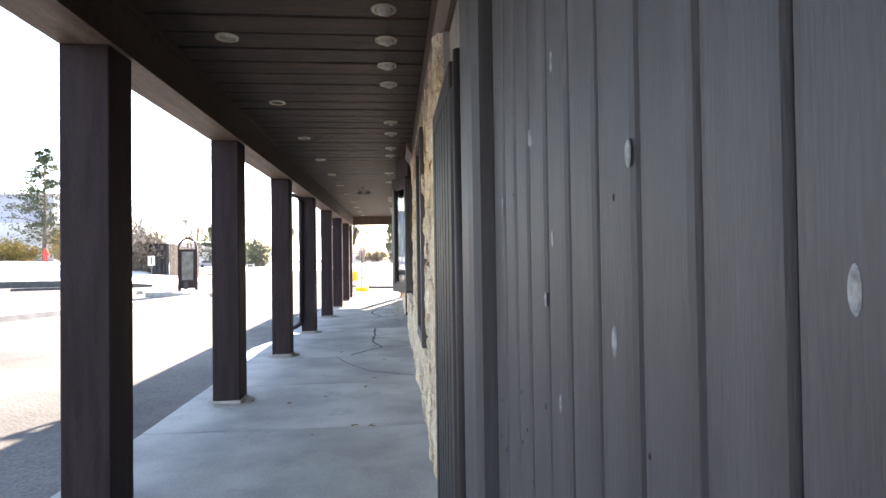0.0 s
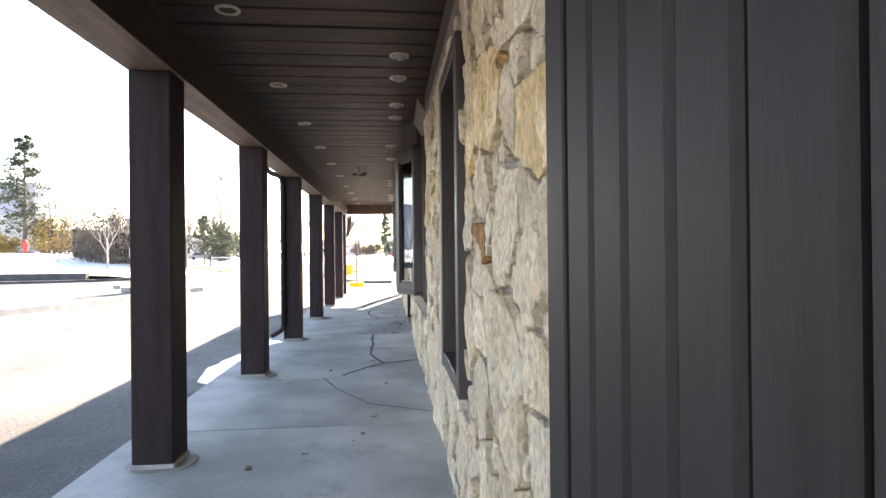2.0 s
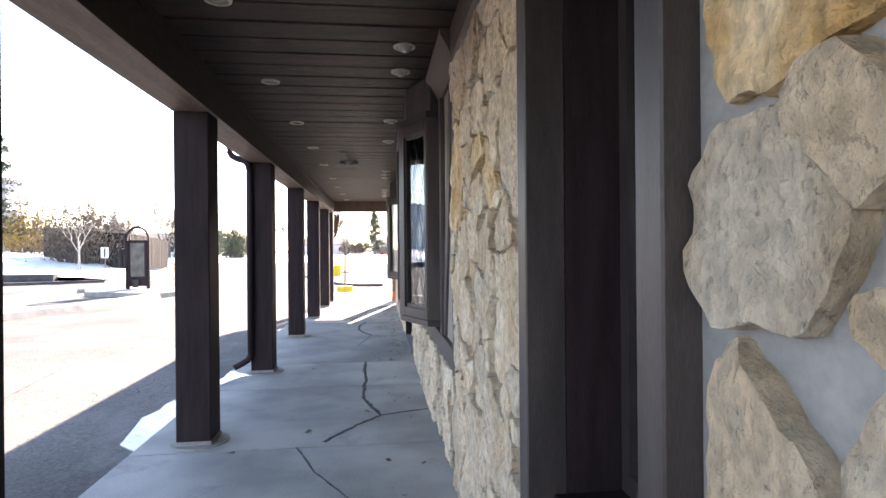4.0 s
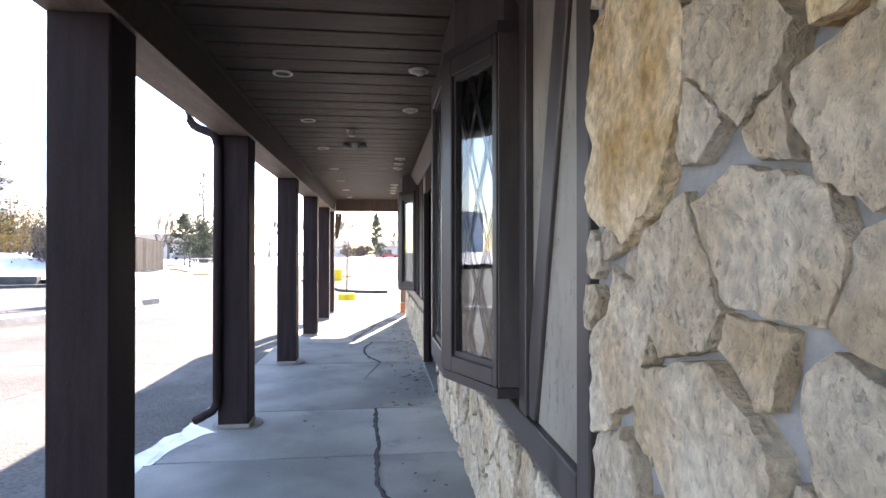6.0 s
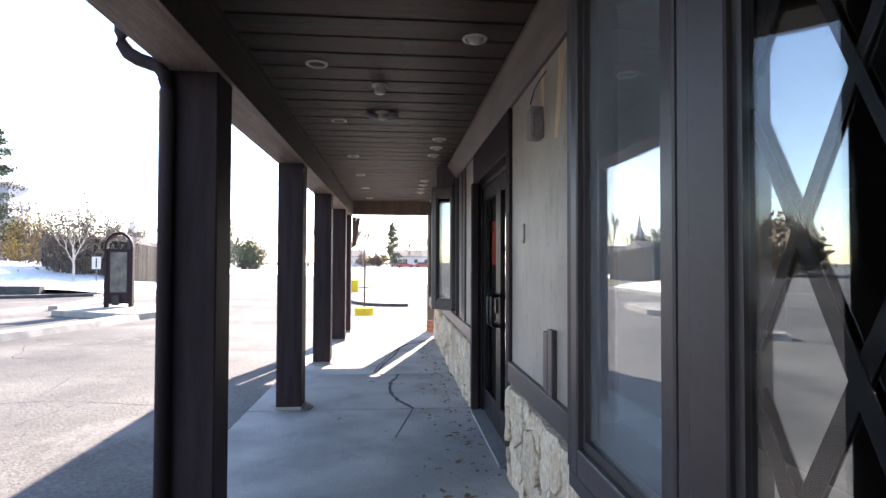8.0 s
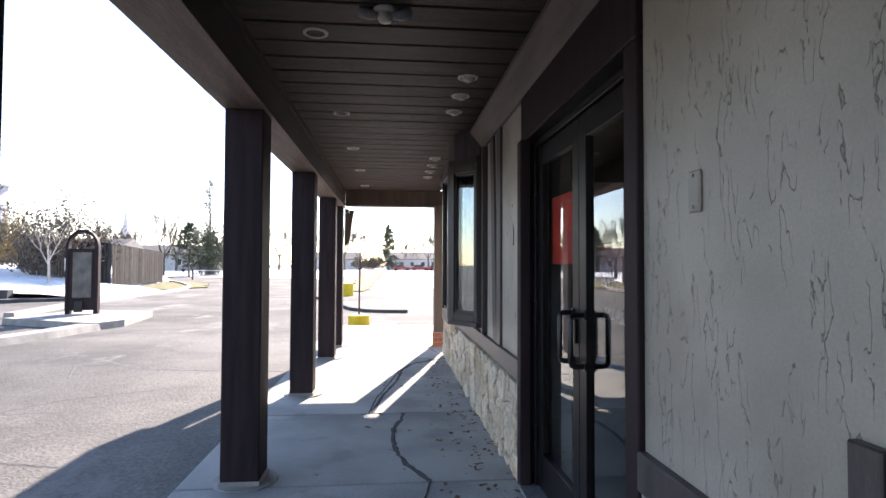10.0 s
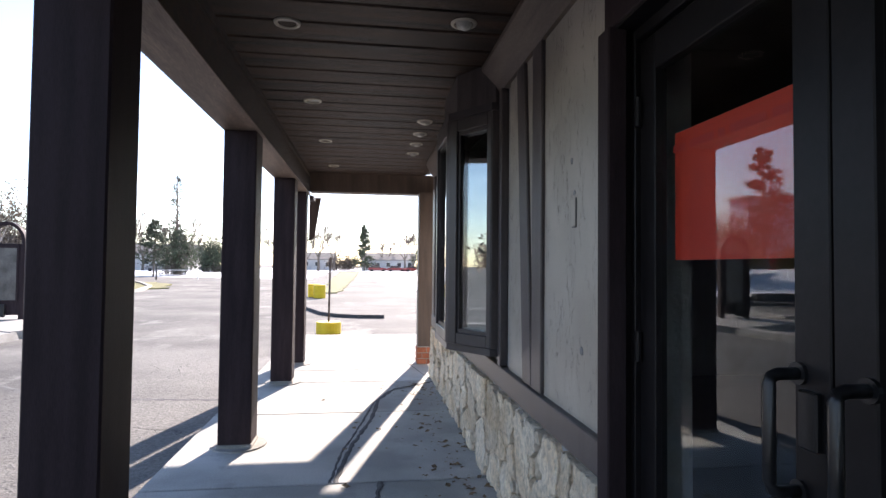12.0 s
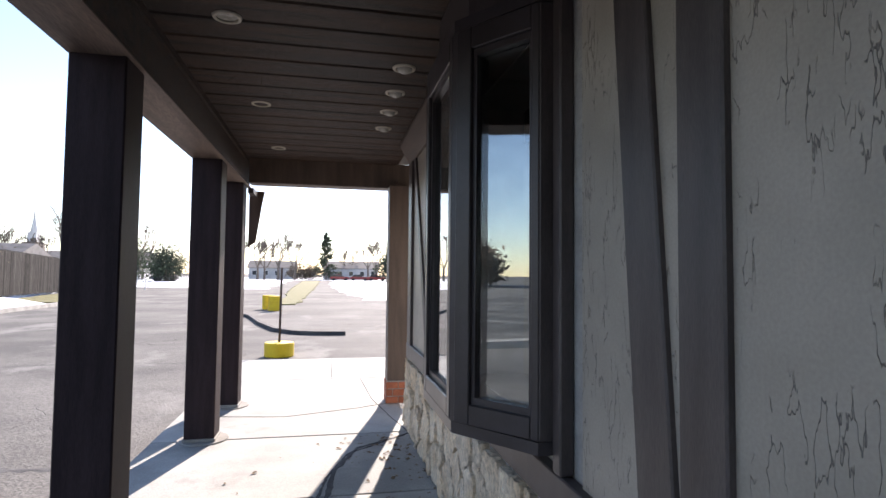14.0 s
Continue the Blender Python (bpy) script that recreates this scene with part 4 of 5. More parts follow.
def glass_doors():
    x0, x1 = 0.222, 0.268
    yc, ya, yb = 12.362, 11.666, 13.164
    frame_ob = structure(part("door_frame", boxes((0.205, 0.285, ya, ya + 0.03, 0.0, 2.185), (0.205, 0.285, yb - 0.03, yb, 0.0, 2.185), (0.205, 0.285, ya + 0.03, yb - 0.03, 2.145, 2.185)), "aluminium", bevel=0.003), "dark bronze frame of the double glass doors", "door frame")
    structure(part("threshold", boxes((0.10, 0.285, ya, yb, 0.0, 0.022)), "grey", bevel=0.004), "grey metal threshold under the glass doors", "threshold")
    for near, (a, b) in ((True, (ya + 0.034, yc - 0.003)), (False, (yc + 0.003, yb - 0.034))):
        d = thing("glass_door", (0.245, (a + b) / 2, 0.025), "closed dark-framed glass door with pull handle", "door", "double doors")
        s = 0.095
        pieces = [
            part("stile", boxes((x0, x1, a, a + s, 0.026, 2.14)), "aluminium", bevel=0.003),
            part("stile", boxes((x0, x1, b - s, b, 0.026, 2.14)), "aluminium", bevel=0.003),
            part("top_rail", boxes((x0, x1, a + s + 0.001, b - s - 0.001, 2.02, 2.139)), "aluminium", bevel=0.003),
            part("bottom_rail", boxes((x0, x1, a + s + 0.001, b - s - 0.001, 0.027, 0.25)), "aluminium", bevel=0.003),
        ]
        pane = part("pane", boxes((0.242, 0.248, a + s - 0.004, b - s + 0.004, 0.246, 2.024)), "doorglass")
        pane.visible_shadow = False
        pieces.append(pane)
        pieces += pull_handle(b - 0.080 if near else a + 0.080, 1)
        if not near:
            pieces.append(part("lock", boxes((0.205, 0.224, a + 0.02, a + 0.07, 1.01, 1.13)), "black", label="worn metal lock plate", bevel=0.004))
        hinge_y = a + 0.012 if near else b - 0.012
        for z in (0.3, 1.07, 1.85):
            bm = bmesh.new()
            tube(bm, [(0.208, hinge_y, z), (0.208, hinge_y, z + 0.1)], 0.013, 10)
            pieces.append(part("hinge", bm, "aluminium"))
        for p in pieces:
            keep(p, d)
    # notices taped inside the glass
    s = thing("red_notice", (0.30, 12.8, 1.41), "bright red paper notice taped inside the door glass", "poster")
    keep(part("sheet", boxes((0.292, 0.2935, 12.43, 13.03, 1.405, 1.81)), "poster"), s)
    for y0, y1 in ((12.97, 13.04), (12.83, 12.95), (12.78, 12.81), (12.62, 12.76), (12.52, 12.60)):
        keep(part("print_line", boxes((0.2905, 0.2915, y0, y1, 1.748, 1.772)), "red"), s)
    s = thing("for_lease_sign", (0.30, 12.0, 1.15), "dark red sign with pale lettering inside the door glass", "sign")
    keep(part("sheet", boxes((0.2995, 0.3010, 11.67, 12.33, 1.28, 1.50)), "maroon"), s)
    lettering("AVAILABLE", 0.098, 0.2985, 12.26, 1.30, "vinyl", s, "pale capital lettering")
    lettering("260", 0.088, 0.2985, 12.24, 1.145, "vinyl", s, "pale phone number")
    lettering("422", 0.098, 0.2985, 12.09, 1.140, "vinyl", s, "pale phone number")
    lettering("215", 0.098, 0.2985, 11.92, 1.135, "vinyl", s, "pale phone number")


glass_doors()


# ---- fixtures on the soffit ----
def downlight(x, y, eyeball):
    d = thing("recessed_downlight", (x, y, 2.688), "round yellowed white recessed downlight, switched off" if not eyeball else "round yellowed white eyeball downlight, switched off", "ceiling lamp", "downlights of the soffit")
    bm = bmesh.new()
    ring(bm, [(0.052, 0.0005), (0.050, -0.006), (0.056, -0.011), (0.068, -0.009), (0.072, 0.0005)], (0, 0, 0), 28)
    part("trim_ring", bm, "lamptrim", d, smooth=True)
    bm = bmesh.new()
    if eyeball:
        ring(bm, [(0.0, -0.034), (0.018, -0.033), (0.034, -0.026), (0.046, -0.013), (0.051, 0.0)], (0, 0, 0), 24)
        bmesh.ops.rotate(bm, verts=bm.verts, matrix=Matrix.Rotation(radians(16), 3, "Y"))
        # darker than the trim: shade under the ball is painted in
        part("eyeball", bm, "lens", d, smooth=True)
    else:
        ring(bm, [(0.0, -0.001), (0.05, -0.001)], (0, 0, 0), 24)
        part("lens", bm, "lens", d)
    return d


flat, eye = downlight(-1.135, 4.31, False), downlight(-0.155, 3.87, True)
for y in (2.87, 5.76, 7.20, 8.60, 9.99, 11.375, 12.79, 14.43, 15.86, 17.29, 18.77):
    copy_thing(flat, Matrix.Translation((-1.13, y, 2.688)))
for x, y in ((-0.15, 4.31), (-0.15, 4.77), (-0.145, 5.20), (-0.14, 6.44), (-0.14, 6.95), (-0.145, 7.78), (-0.15, 8.28), (-0.19, 9.83), (-0.19, 10.89),
             (-0.185, 13.435), (-0.185, 13.85), (-0.185, 14.286), (-0.18, 16.34), (-0.18, 16.81), (-0.175, 17.27), (-0.17, 17.77)):
    copy_thing(eye, Matrix.Translation((x, y, 2.688)))


def ceiling_socket(y, wings):
    d = thing("ceiling_fixture", (-0.742, y, 2.688), "small round pale ceiling fixture on the plank soffit", "ceiling fixture")
    bm = bmesh.new()
    ring(bm, [(0.062, 0.0005), (0.060, -0.012), (0.045, -0.020), (0.0, -0.021)], (0, 0, 0), 24)
    part("base", bm, "lens", d, smooth=True)
    bm = bmesh.new()
    ring(bm, [(0.036, -0.018), (0.040, -0.045), (0.030, -0.062), (0.0, -0.066)], (0, 0, 0), 20)
    part("body", bm, "lamptrim", d, smooth=True)
    if wings:
        for s in (-1, 1):
            bm = bmesh.new()
            tube(bm, [(0.03 * s, 0, -0.03), (0.075 * s, 0, -0.028), (0.13 * s, 0, -0.012)], [0.018, 0.026, 0.030], 12)
            part("lamp_head", bm, "grey", d, smooth=True)
    return d


ceiling_socket(11.77, False)
ceiling_socket(12.48, True)


# ---- remains on the stucco panels ----
def wall_box():
    d = thing("junction_box", (0.14, 10.78, 2.1), "small grey metal junction box with a loose wire", "junction box")
    keep(part("box", boxes((0.095, 0.1618, 10.73, 10.83, 2.10, 2.27)), "grey", bevel=0.005), d)
    keep(part("cover", boxes((0.090, 0.0945, 10.735, 10.825, 2.105, 2.265)), "grey", bevel=0.001), d)
    bm = bmesh.new()
    tube(bm, [(0.12, 10.80, 2.27), (0.115, 10.84, 2.31), (0.12, 10.78, 2.37), (0.13, 10.70, 2.40), (0.148, 10.64, 2.43)], 0.004, 6)
    keep(part("wire", bm, "black"), d)


wall_box()
for y0, y1, z1 in ((10.50, 10.575, 1.10), (10.585, 10.66, 1.08)):
    structure(part("timber_stub", boxes((0.135, 0.1615, y0, y1, 0.768, z1)), "trim", bevel=0.004), "short cut-off timber left on the stucco", "timber")


def bare_strip(foot, head, z0, z1):
    """A pale strip of bare sheathing with torn edges, from its foot to its head."""
    rng = random.Random(int(z0 * 1000))
    bm = bmesh.new()
    near, far = [], []
    for k in range(15):
        f = k / 14
        c, w = foot[0] + (head[0] - foot[0]) * f, foot[1] + (head[1] - foot[1]) * f
        near.append((c - w / 2 + rng.uniform(-0.006, 0.006), z0 + (z1 - z0) * f))
        far.append((c + w / 2 + rng.uniform(-0.006, 0.006), z0 + (z1 - z0) * f))
    prism(bm, near + far[::-1], "x", 0.1600, 0.1618)
    structure(part("bare_strip", bm, "barewood"), "pale bare wood strip where a timber was removed", "wall patch")


bare_strip((10.50, 0.055), (10.39, 0.115), 2.05, 2.484)
bare_strip((10.76, 0.06), (10.76, 0.09), 2.20, 2.484)


def blank_plate():
    d = thing("blank_plate", (0.149, 11.2, 1.55), "painted-over blank electrical plate on the stucco", "cover plate")
    keep(part("plate", boxes((0.150, 0.1615, 11.165, 11.225, 1.55, 1.67)), "stucco", bevel=0.004), d)
    for z in (1.565, 1.655):
        bm = bmesh.new()
        ring(bm, [(0.006, 0), (0.005, 0.003), (0, 0.003)], (0, 0, 0), 10)
        bmesh.ops.rotate(bm, verts=bm.verts, matrix=Matrix.Rotation(radians(-90), 3, "Y"))
        bmesh.ops.translate(bm, verts=bm.verts, vec=(0.150, 11.195, z))
        keep(part("screw", bm, "grey"), d)


blank_plate()


# ---- outdoors: kerbs, snow, lawn ----
def sheet(name, outline, z, material, label, category, kind="structure", thick=0.03, wobble=0.0, seed=1, step=1.0):
    rng = random.Random(seed)
    pts = []
    n = len(outline)
    for i in range(n):
        a, b = Vector(outline[i]), Vector(outline[(i + 1) % n])
        k = max(1, int((b - a).length / step)) if wobble else 1
        for j in range(k):
            p = a.lerp(b, j / k)
            pts.append((p.x + rng.uniform(-wobble, wobble), p.y + rng.uniform(-wobble, wobble)))
    bm = bmesh.new()
    prism(bm, pts, "z", z, z + thick)
    return tagged(part(name, bm, material), label, category, kind=kind)


def kerb_run(pts, w, z0, z1, material, label):
    bm = bmesh.new()
    pts = [Vector((*p, 0)) for p in pts]
    last = None
    for i, p in enumerate(pts):
        d = (pts[min(i + 1, len(pts) - 1)] - pts[max(i - 1, 0)]).normalized()
        s = Vector((-d.y, d.x, 0)) * w / 2
        row = [bm.verts.new((q.x, q.y, z)) for q, z in ((p + s, z0), (p + s * 0.8, z1), (p - s * 0.8, z1), (p - s, z0))]
        if last:
            for k in range(3):
                bm.faces.new((last[k], last[k + 1], row[k + 1], row[k]))
        else:
            bm.faces.new(row)
        last = row
    bm.faces.new(last[::-1])
    structure(part("kerb", bm, material), label, "kerb")


def bank_height(x, y):
    """The snowy bank beyond the drive lane rises away from the kerb."""
    u = max(0.0, (-x - 12.5 - 0.0 * y) / 16.0)
    u = min(u, 1.4)
    back = min(1.0, max(0.0, (y - 33.5) / 11.0))
    return -0.03 + 1.45 * min(1.0, u) * back


def snow_bank():
    bm = bmesh.new()
    nx, ny = 60, 60
    grid = {}
    for i in range(nx + 1):
        for j in range(ny + 1):
            y = 35.85 + 27.0 * j / ny
            left = -75.0
            right = (-12.9 - (1.5 if y < 36 else 0.0) - max(0, (34 - y)) * 0.55 if y < 42.5 else -17.1 - (y - 43.5) * 0.19) + 0.35 * noise.noise((0, y * 0.35, 0))
            x = left + (right - left) * (i / nx) ** 0.6
            z = bank_height(x, y) + 0.07 * noise.noise((x * 0.4, y * 0.4, 3.0)) + 0.03 * noise.noise((x * 1.7, y * 1.7, 8.0))
            edge = min(1.0, (nx - i) / 3.0)
            z = -0.16 + (z + 0.16) * edge if edge < 1 else z
            grid[i, j] = bm.verts.new((x, y, max(z, -0.155)))
    for i in range(nx):
        for j in range(ny):
            bm.faces.new((grid[i, j], grid[i + 1, j], grid[i + 1, j + 1], grid[i, j + 1]))
    tagged(part("snow_bank", bm, "snow", smooth=True), "snow-covered grassy bank beyond the drive lane", "snow", kind="stuff")


snow_bank()
sheet("lawn_patch", [(-13.4, 43.5), (-12.6, 46.5), (-14.5, 53.0), (-17.0, 57.0), (-18.6, 56.5), (-17.2, 47.5), (-16.0, 44.0)], -0.15, "grass", "patch of yellow-green winter grass beside the fence", "lawn", "stuff", 0.07, 0.25, 4, 0.8)
kerb_run([(-11.4, 26.4), (-11.9, 29.5), (-12.3, 33.5), (-12.5, 38.0), (-12.7, 43.0), (-14.0, 48.0), (-16.5, 53.5), (-19.0, 58.0)], 0.30, -0.152, 0.0, "kerb", "pale concrete kerb along the drive lane")
kerb_run([(-34.0, 35.4), (-25.0, 35.55), (-17.3, 35.7)], 0.5, -0.152, 0.22, "darkkerb", "dark low kerb wall below the snowy bank")
kerb_run([(-20.0, 31.4), (-16.5, 32.3), (-14.0, 33.8)], 0.3, -0.152, -0.02, "darkkerb", "dark kerb at the edge of the lot")
kerb_run([(-12.5, 10.0), (-10.6, 14.0), (-9.2, 17.5), (-8.35, 20.0), (-7.85, 22.0), (-7.65, 23.3)], 0.55, -0.152, 0.0, "kerb", "long pale concrete kerb island of the drive lane")
sheet("sign_island", [(-10.4, 24.6), (-7.5, 23.2), (-7.2, 24.0), (-7.6, 26.6), (-9.8, 27.2)], -0.152, "kerb", "concrete island under the order board", "kerb island", "structure", 0.17)
kerb_run([(-4.6, 36.5), (-3.3, 33.6), (-2.6, 30.6), (-2.0, 28.7), (-1.47, 27.95), (-0.9, 27.65), (-0.15, 27.55)], 0.15, -0.152, -0.05, "darkkerb", "curved dark kerb at the corner of the lot")
sheet("verge", [(-3.1, 41.5), (-2.1, 41.5), (-2.0, 70.0), (-2.4, 140.0), (-6.2, 140.0), (-4.2, 70.0)], -0.152, "grass", "strip of dry brown grass between lots", "lawn", "stuff", 0.06, 0.15, 9, 1.5)
sheet("lot_snow", [(1.5, 47.0), (6.0, 43.0), (14.0, 44.0), (40.0, 40.0), (60.0, 148.0), (0.5, 148.0), (-0.4, 90.0)], -0.1515, "snow", "thin snow lying on the far parking lot", "snow", "stuff", 0.02, 0.6, 11, 1.5)
sheet("lot_snow", [(-12.0, 72.0), (-6.5, 70.0), (-9.0, 148.0), (-60.0, 148.0), (-30.0, 80.0)], -0.1515, "snow", "thin snow lying on the far parking lot", "snow", "stuff", 0.02, 0.6, 12, 1.5)
sheet("street_snow", [(-60.0, 149.0), (70.0, 149.0), (90.0, 230.0), (-130.0, 230.0)], -0.1515, "snow", "snow-covered ground in front of the far houses", "snow", "stuff", 0.03, 0.8, 13, 3.0)
sheet("ice_sheet", [(-2.04, 8.9), (-2.2, 8.75), (-2.42, 8.95), (-2.5, 9.4), (-2.45, 9.9), (-2.4, 10.5), (-2.25, 11.0), (-2.04, 11.3)], -0.151, "ice", "frozen meltwater spilled from the downspout beside the walk", "ice", "stuff", 0.012, 0.05, 15, 0.2)
sheet("ice_sheet", [(-2.03, 9.95), (-1.98, 9.95), (-1.93, 10.35), (-1.82, 10.55), (-1.76, 10.62), (-1.78, 10.66), (-2.03, 10.9)], -0.001, "ice", "frozen meltwater on the edge of the walk", "ice", "stuff", 0.004, 0.015, 16, 0.08)


# ---- order board ----
def order_board():
    d = thing("order_board", (-9.1, 25.75, 0.02), "tall dark drive-through order board with an arched top", "sign board")
    def placed(ob):
        ob.matrix_basis = Matrix.Rotation(radians(12), 4, "Z") @ Matrix.Diagonal((0.78, 1, 1, 1))
        ob.parent = d
    w, h, r = 0.50, 1.80, 0.50
    arch = [(r * math.cos(a), h + r * math.sin(a)) for a in [math.pi * i / 24 for i in range(25)]]
    inner = [(0.42 * math.cos(a), h + 0.42 * math.sin(a)) for a in [math.pi * i / 24 for i in range(25)]]
    bm = bmesh.new()
    rows = []
    for (u, v), (p, q) in zip(arch, inner):
        rows.append([bm.verts.new((u, -0.12, v)), bm.verts.new((u, 0.12, v)), bm.verts.new((p, 0.12, q)), bm.verts.new((p, -0.12, q))])
    for a, b in zip(rows, rows[1:]):
        for k in range(4):
            bm.faces.new((a[k], a[(k + 1) % 4], b[(k + 1) % 4], b[k]))
    placed(part("arch", bm, "column"))
    placed(part("side_post", boxes((-0.50, -0.42, -0.12, 0.12, 0.10, h)), "column"))
    placed(part("side_post", boxes((0.42, 0.50, -0.12, 0.12, 0.10, h)), "column"))
    placed(part("cabinet", boxes((-0.419, 0.419, -0.10, 0.10, 0.10, h - 0.02)), "column", bevel=0.01))
    placed(part("menu_panel", boxes((-0.29, 0.29, -0.112, -0.101, 0.45, h - 0.12)), "menu"))
    placed(part("panel_frame", boxes((-0.34, -0.292, -0.125, -0.101, 0.40, h - 0.07), (0.292, 0.34, -0.125, -0.101, 0.40, h - 0.07), (-0.291, 0.291, -0.125, -0.101, 0.40, 0.448), (-0.291, 0.291, -0.125, -0.101, h - 0.118, h - 0.07)), "column"))
    placed(part("speaker_box", boxes((-0.20, 0.05, -0.20, -0.102, 0.06, 0.36)), "black", bevel=0.01))
    placed(part("leg", boxes((-0.50, -0.36, -0.10, 0.10, -0.01, 0.10)), "column"))
    placed(part("leg", boxes((0.36, 0.50, -0.10, 0.10, -0.01, 0.10)), "column"))


order_board()


def small_sign():
    d = thing("lot_sign", (-14.6, 35.2, -0.1), "small white parking sign on a thin post", "sign")
    bm = bmesh.new()
    tube(bm, [(0, 0, -0.1), (0, 0, 1.75)], 0.025, 8)
    part("post", bm, "grey", d)
    part("plate", boxes((-0.20, 0.20, -0.035, -0.027, 1.15, 1.72)), "white", d)
    part("legend", boxes((-0.03, 0.03, -0.042, -0.036, 1.22, 1.66)), "black", d)


small_sign()


def hydrant():
    d = thing("fire_hydrant", (-28.3, 48.2, 1.35), "red fire hydrant standing in snow", "hydrant")
    bm = bmesh.new()
    ring(bm, [(0.0, 0.0), (0.20, 0.0), (0.20, 0.08), (0.15, 0.1), (0.15, 0.75), (0.19, 0.78), (0.19, 0.86), (0.15, 0.9), (0.12, 1.02), (0.05, 1.08), (0.05, 1.16), (0.0, 1.16)], (0, 0, 0), 14)
    part("barrel", bm, "red", d)
    for a in (0, 90, 180):
        bm = bmesh.new()
        tube(bm, [(0, 0, 0.62), (0.26 * math.cos(radians(a)), -0.26 * math.sin(radians(a)), 0.62)], 0.075, 10)
        part("nozzle", bm, "red", d)


hydrant()


def planter_post(x, y, z, post, label, tall=0.27):
    d = thing("bollard_tub", (x, y, z), label, "bollard")
    bm = bmesh.new()
    ring(bm, [(0.0, 0.0), (0.26, 0.0), (0.275, 0.02), (0.275, tall - 0.03), (0.262, tall - 0.005), (0.0, tall)], (0, 0, 0), 24)
    part("tub", bm, "yellow", d, smooth=False)
    if post:
        bm = bmesh.new()
        tube(bm, [(0.0, 0, 0.2), (0.015, 0, 1.68)], 0.022, 8)
        part("post", bm, "rust", d, "thin rusty post")


planter_post(-1.50, 24.0, -0.152, True, "yellow painted concrete tub with a thin rusty post")
planter_post(-2.8, 37.4, -0.152, False, "yellow painted concrete tub at the kerb", 0.62)
planter_post(-3.15, 38.4, -0.152, False, "yellow painted concrete tub at the kerb", 0.62)


# ---- fence ----
def fence(a, b, z0a, z0b, h, label):
    d = thing("board_fence", (a[0], a[1], z0a), label, "fence")
    a, b = Vector((*a, 0)), Vector((*b, 0))
    n = int((b - a).length / 0.155)
    way = (b - a).normalized()
    ang = math.atan2(way.y, way.x)
    bm = bmesh.new()
    prism(bm, [(0, 0), (0.145, 0), (0.145, h - 0.04), (0.11, h), (0.035, h), (0, h - 0.04)], "y", -0.012, 0.012)
    me = part("picket", bm, "fence", d)
    data = me.data
    rng = random.Random(3)
    for i in range(n):
        p = a.lerp(b, i / n)
        z = z0a + (z0b - z0a) * i / n
        o = me if i == 0 else new("picket", data)
        o.parent = d
        o.matrix_basis = Matrix.Translation(p + Vector((0, 0, z + rng.uniform(-0.03, 0.03))) - d.location) @ Matrix.Rotation(ang, 4, "Z")
    for f in (0.25, 0.8):
        bm = bmesh.new()
        tube(bm, [a + Vector((0, 0, z0a + h * f)) - d.location + Vector((-way.y, way.x, 0)) * 0.06, b + Vector((0, 0, z0b + h * f)) - d.location + Vector((-way.y, way.x, 0)) * 0.06], 0.045, 4)
        part("rail", bm, "fence", d)


fence((-16.8, 43.5), (-19.5, 57.6), 0.10, -0.10, 2.45, "tall weathered grey wooden board fence")
fence((-24.5, 47.6), (-16.85, 43.5), 0.8, 0.10, 2.45, "tall shaded wooden board fence behind the bank")


# ---- trees ----
def limb(bm, p, way, length, r, depth, rng, spread, tips, thin=0.0):
    pts, radii = [p], [r]
    steps = 4
    for i in range(steps):
        way = (way + Vector((rng.uniform(-1, 1), rng.uniform(-1, 1), rng.uniform(-0.6, 0.9))) * 0.16).normalized()
        p = p + way * length / steps
        pts.append(p)
        radii.append(max(thin, r * (1 - 0.42 * (i + 1) / steps)))
    tube(bm, pts, radii, 5 if depth > 1 else 3, False)
    tips.append(p)
    if depth > 0:
        for k in range(rng.choice((2, 3, 3))):
            q = pts[rng.choice((2, 3, 4, 4))]
            side = Vector((rng.uniform(-1, 1), rng.uniform(-1, 1), rng.uniform(-0.1, 0.9)))
            limb(bm, q, (way + side * spread).normalized(), length * rng.uniform(0.6, 0.82), radii[-1] * 0.72, depth - 1, rng, spread, tips, thin)


def leaves(bm, centre, spread, count, size, rng):
    for _ in range(count):
        c = centre + Vector((rng.gauss(0, 1), rng.gauss(0, 1), rng.gauss(0, 0.8))) * spread
        a = Vector((rng.uniform(-1, 1), rng.uniform(-1, 1), rng.uniform(-1, 1))).normalized()
        b = a.cross(Vector((rng.uniform(-1, 1), rng.uniform(-1, 1), rng.uniform(-1, 1)))).normalized()
        s = size * rng.uniform(0.6, 1.3)
        v = [bm.verts.new(c + a * s), bm.verts.new(c + b * s * 0.4), bm.verts.new(c - a * s), bm.verts.new(c - b * s * 0.4)]
        bm.faces.new(v)


def bare_tree(at, height, label, bark="bark", depth=4, seed=1, spread=0.55, trunk=0.02, stem=0.32, thin=0.0):
    rng = random.Random(seed)
    t = thing("bare_tree", at, label, "tree")
    bm, tips = bmesh.new(), []
    h = height * stem
    tube(bm, [(0, 0, -0.15), (0.02 * h, 0, h * 0.5), (0.0, 0.02 * h, h)], [height * trunk * 1.3, height * trunk, height * trunk * 0.85], 8)
    part("trunk", bm, bark, t)
    bm = bmesh.new()
    for k in range(4):
        a = 2 * math.pi * k / 4 + rng.uniform(-0.4, 0.4)
        limb(bm, Vector((0, 0.0, h * rng.uniform(0.8, 1.0))), Vector((math.cos(a) * 0.55, math.sin(a) * 0.55, 1)).normalized(), height * 0.26, height * trunk * 0.6, depth, rng, spread, tips, thin)
    part("crown", bm, bark, t)
    return t, tips


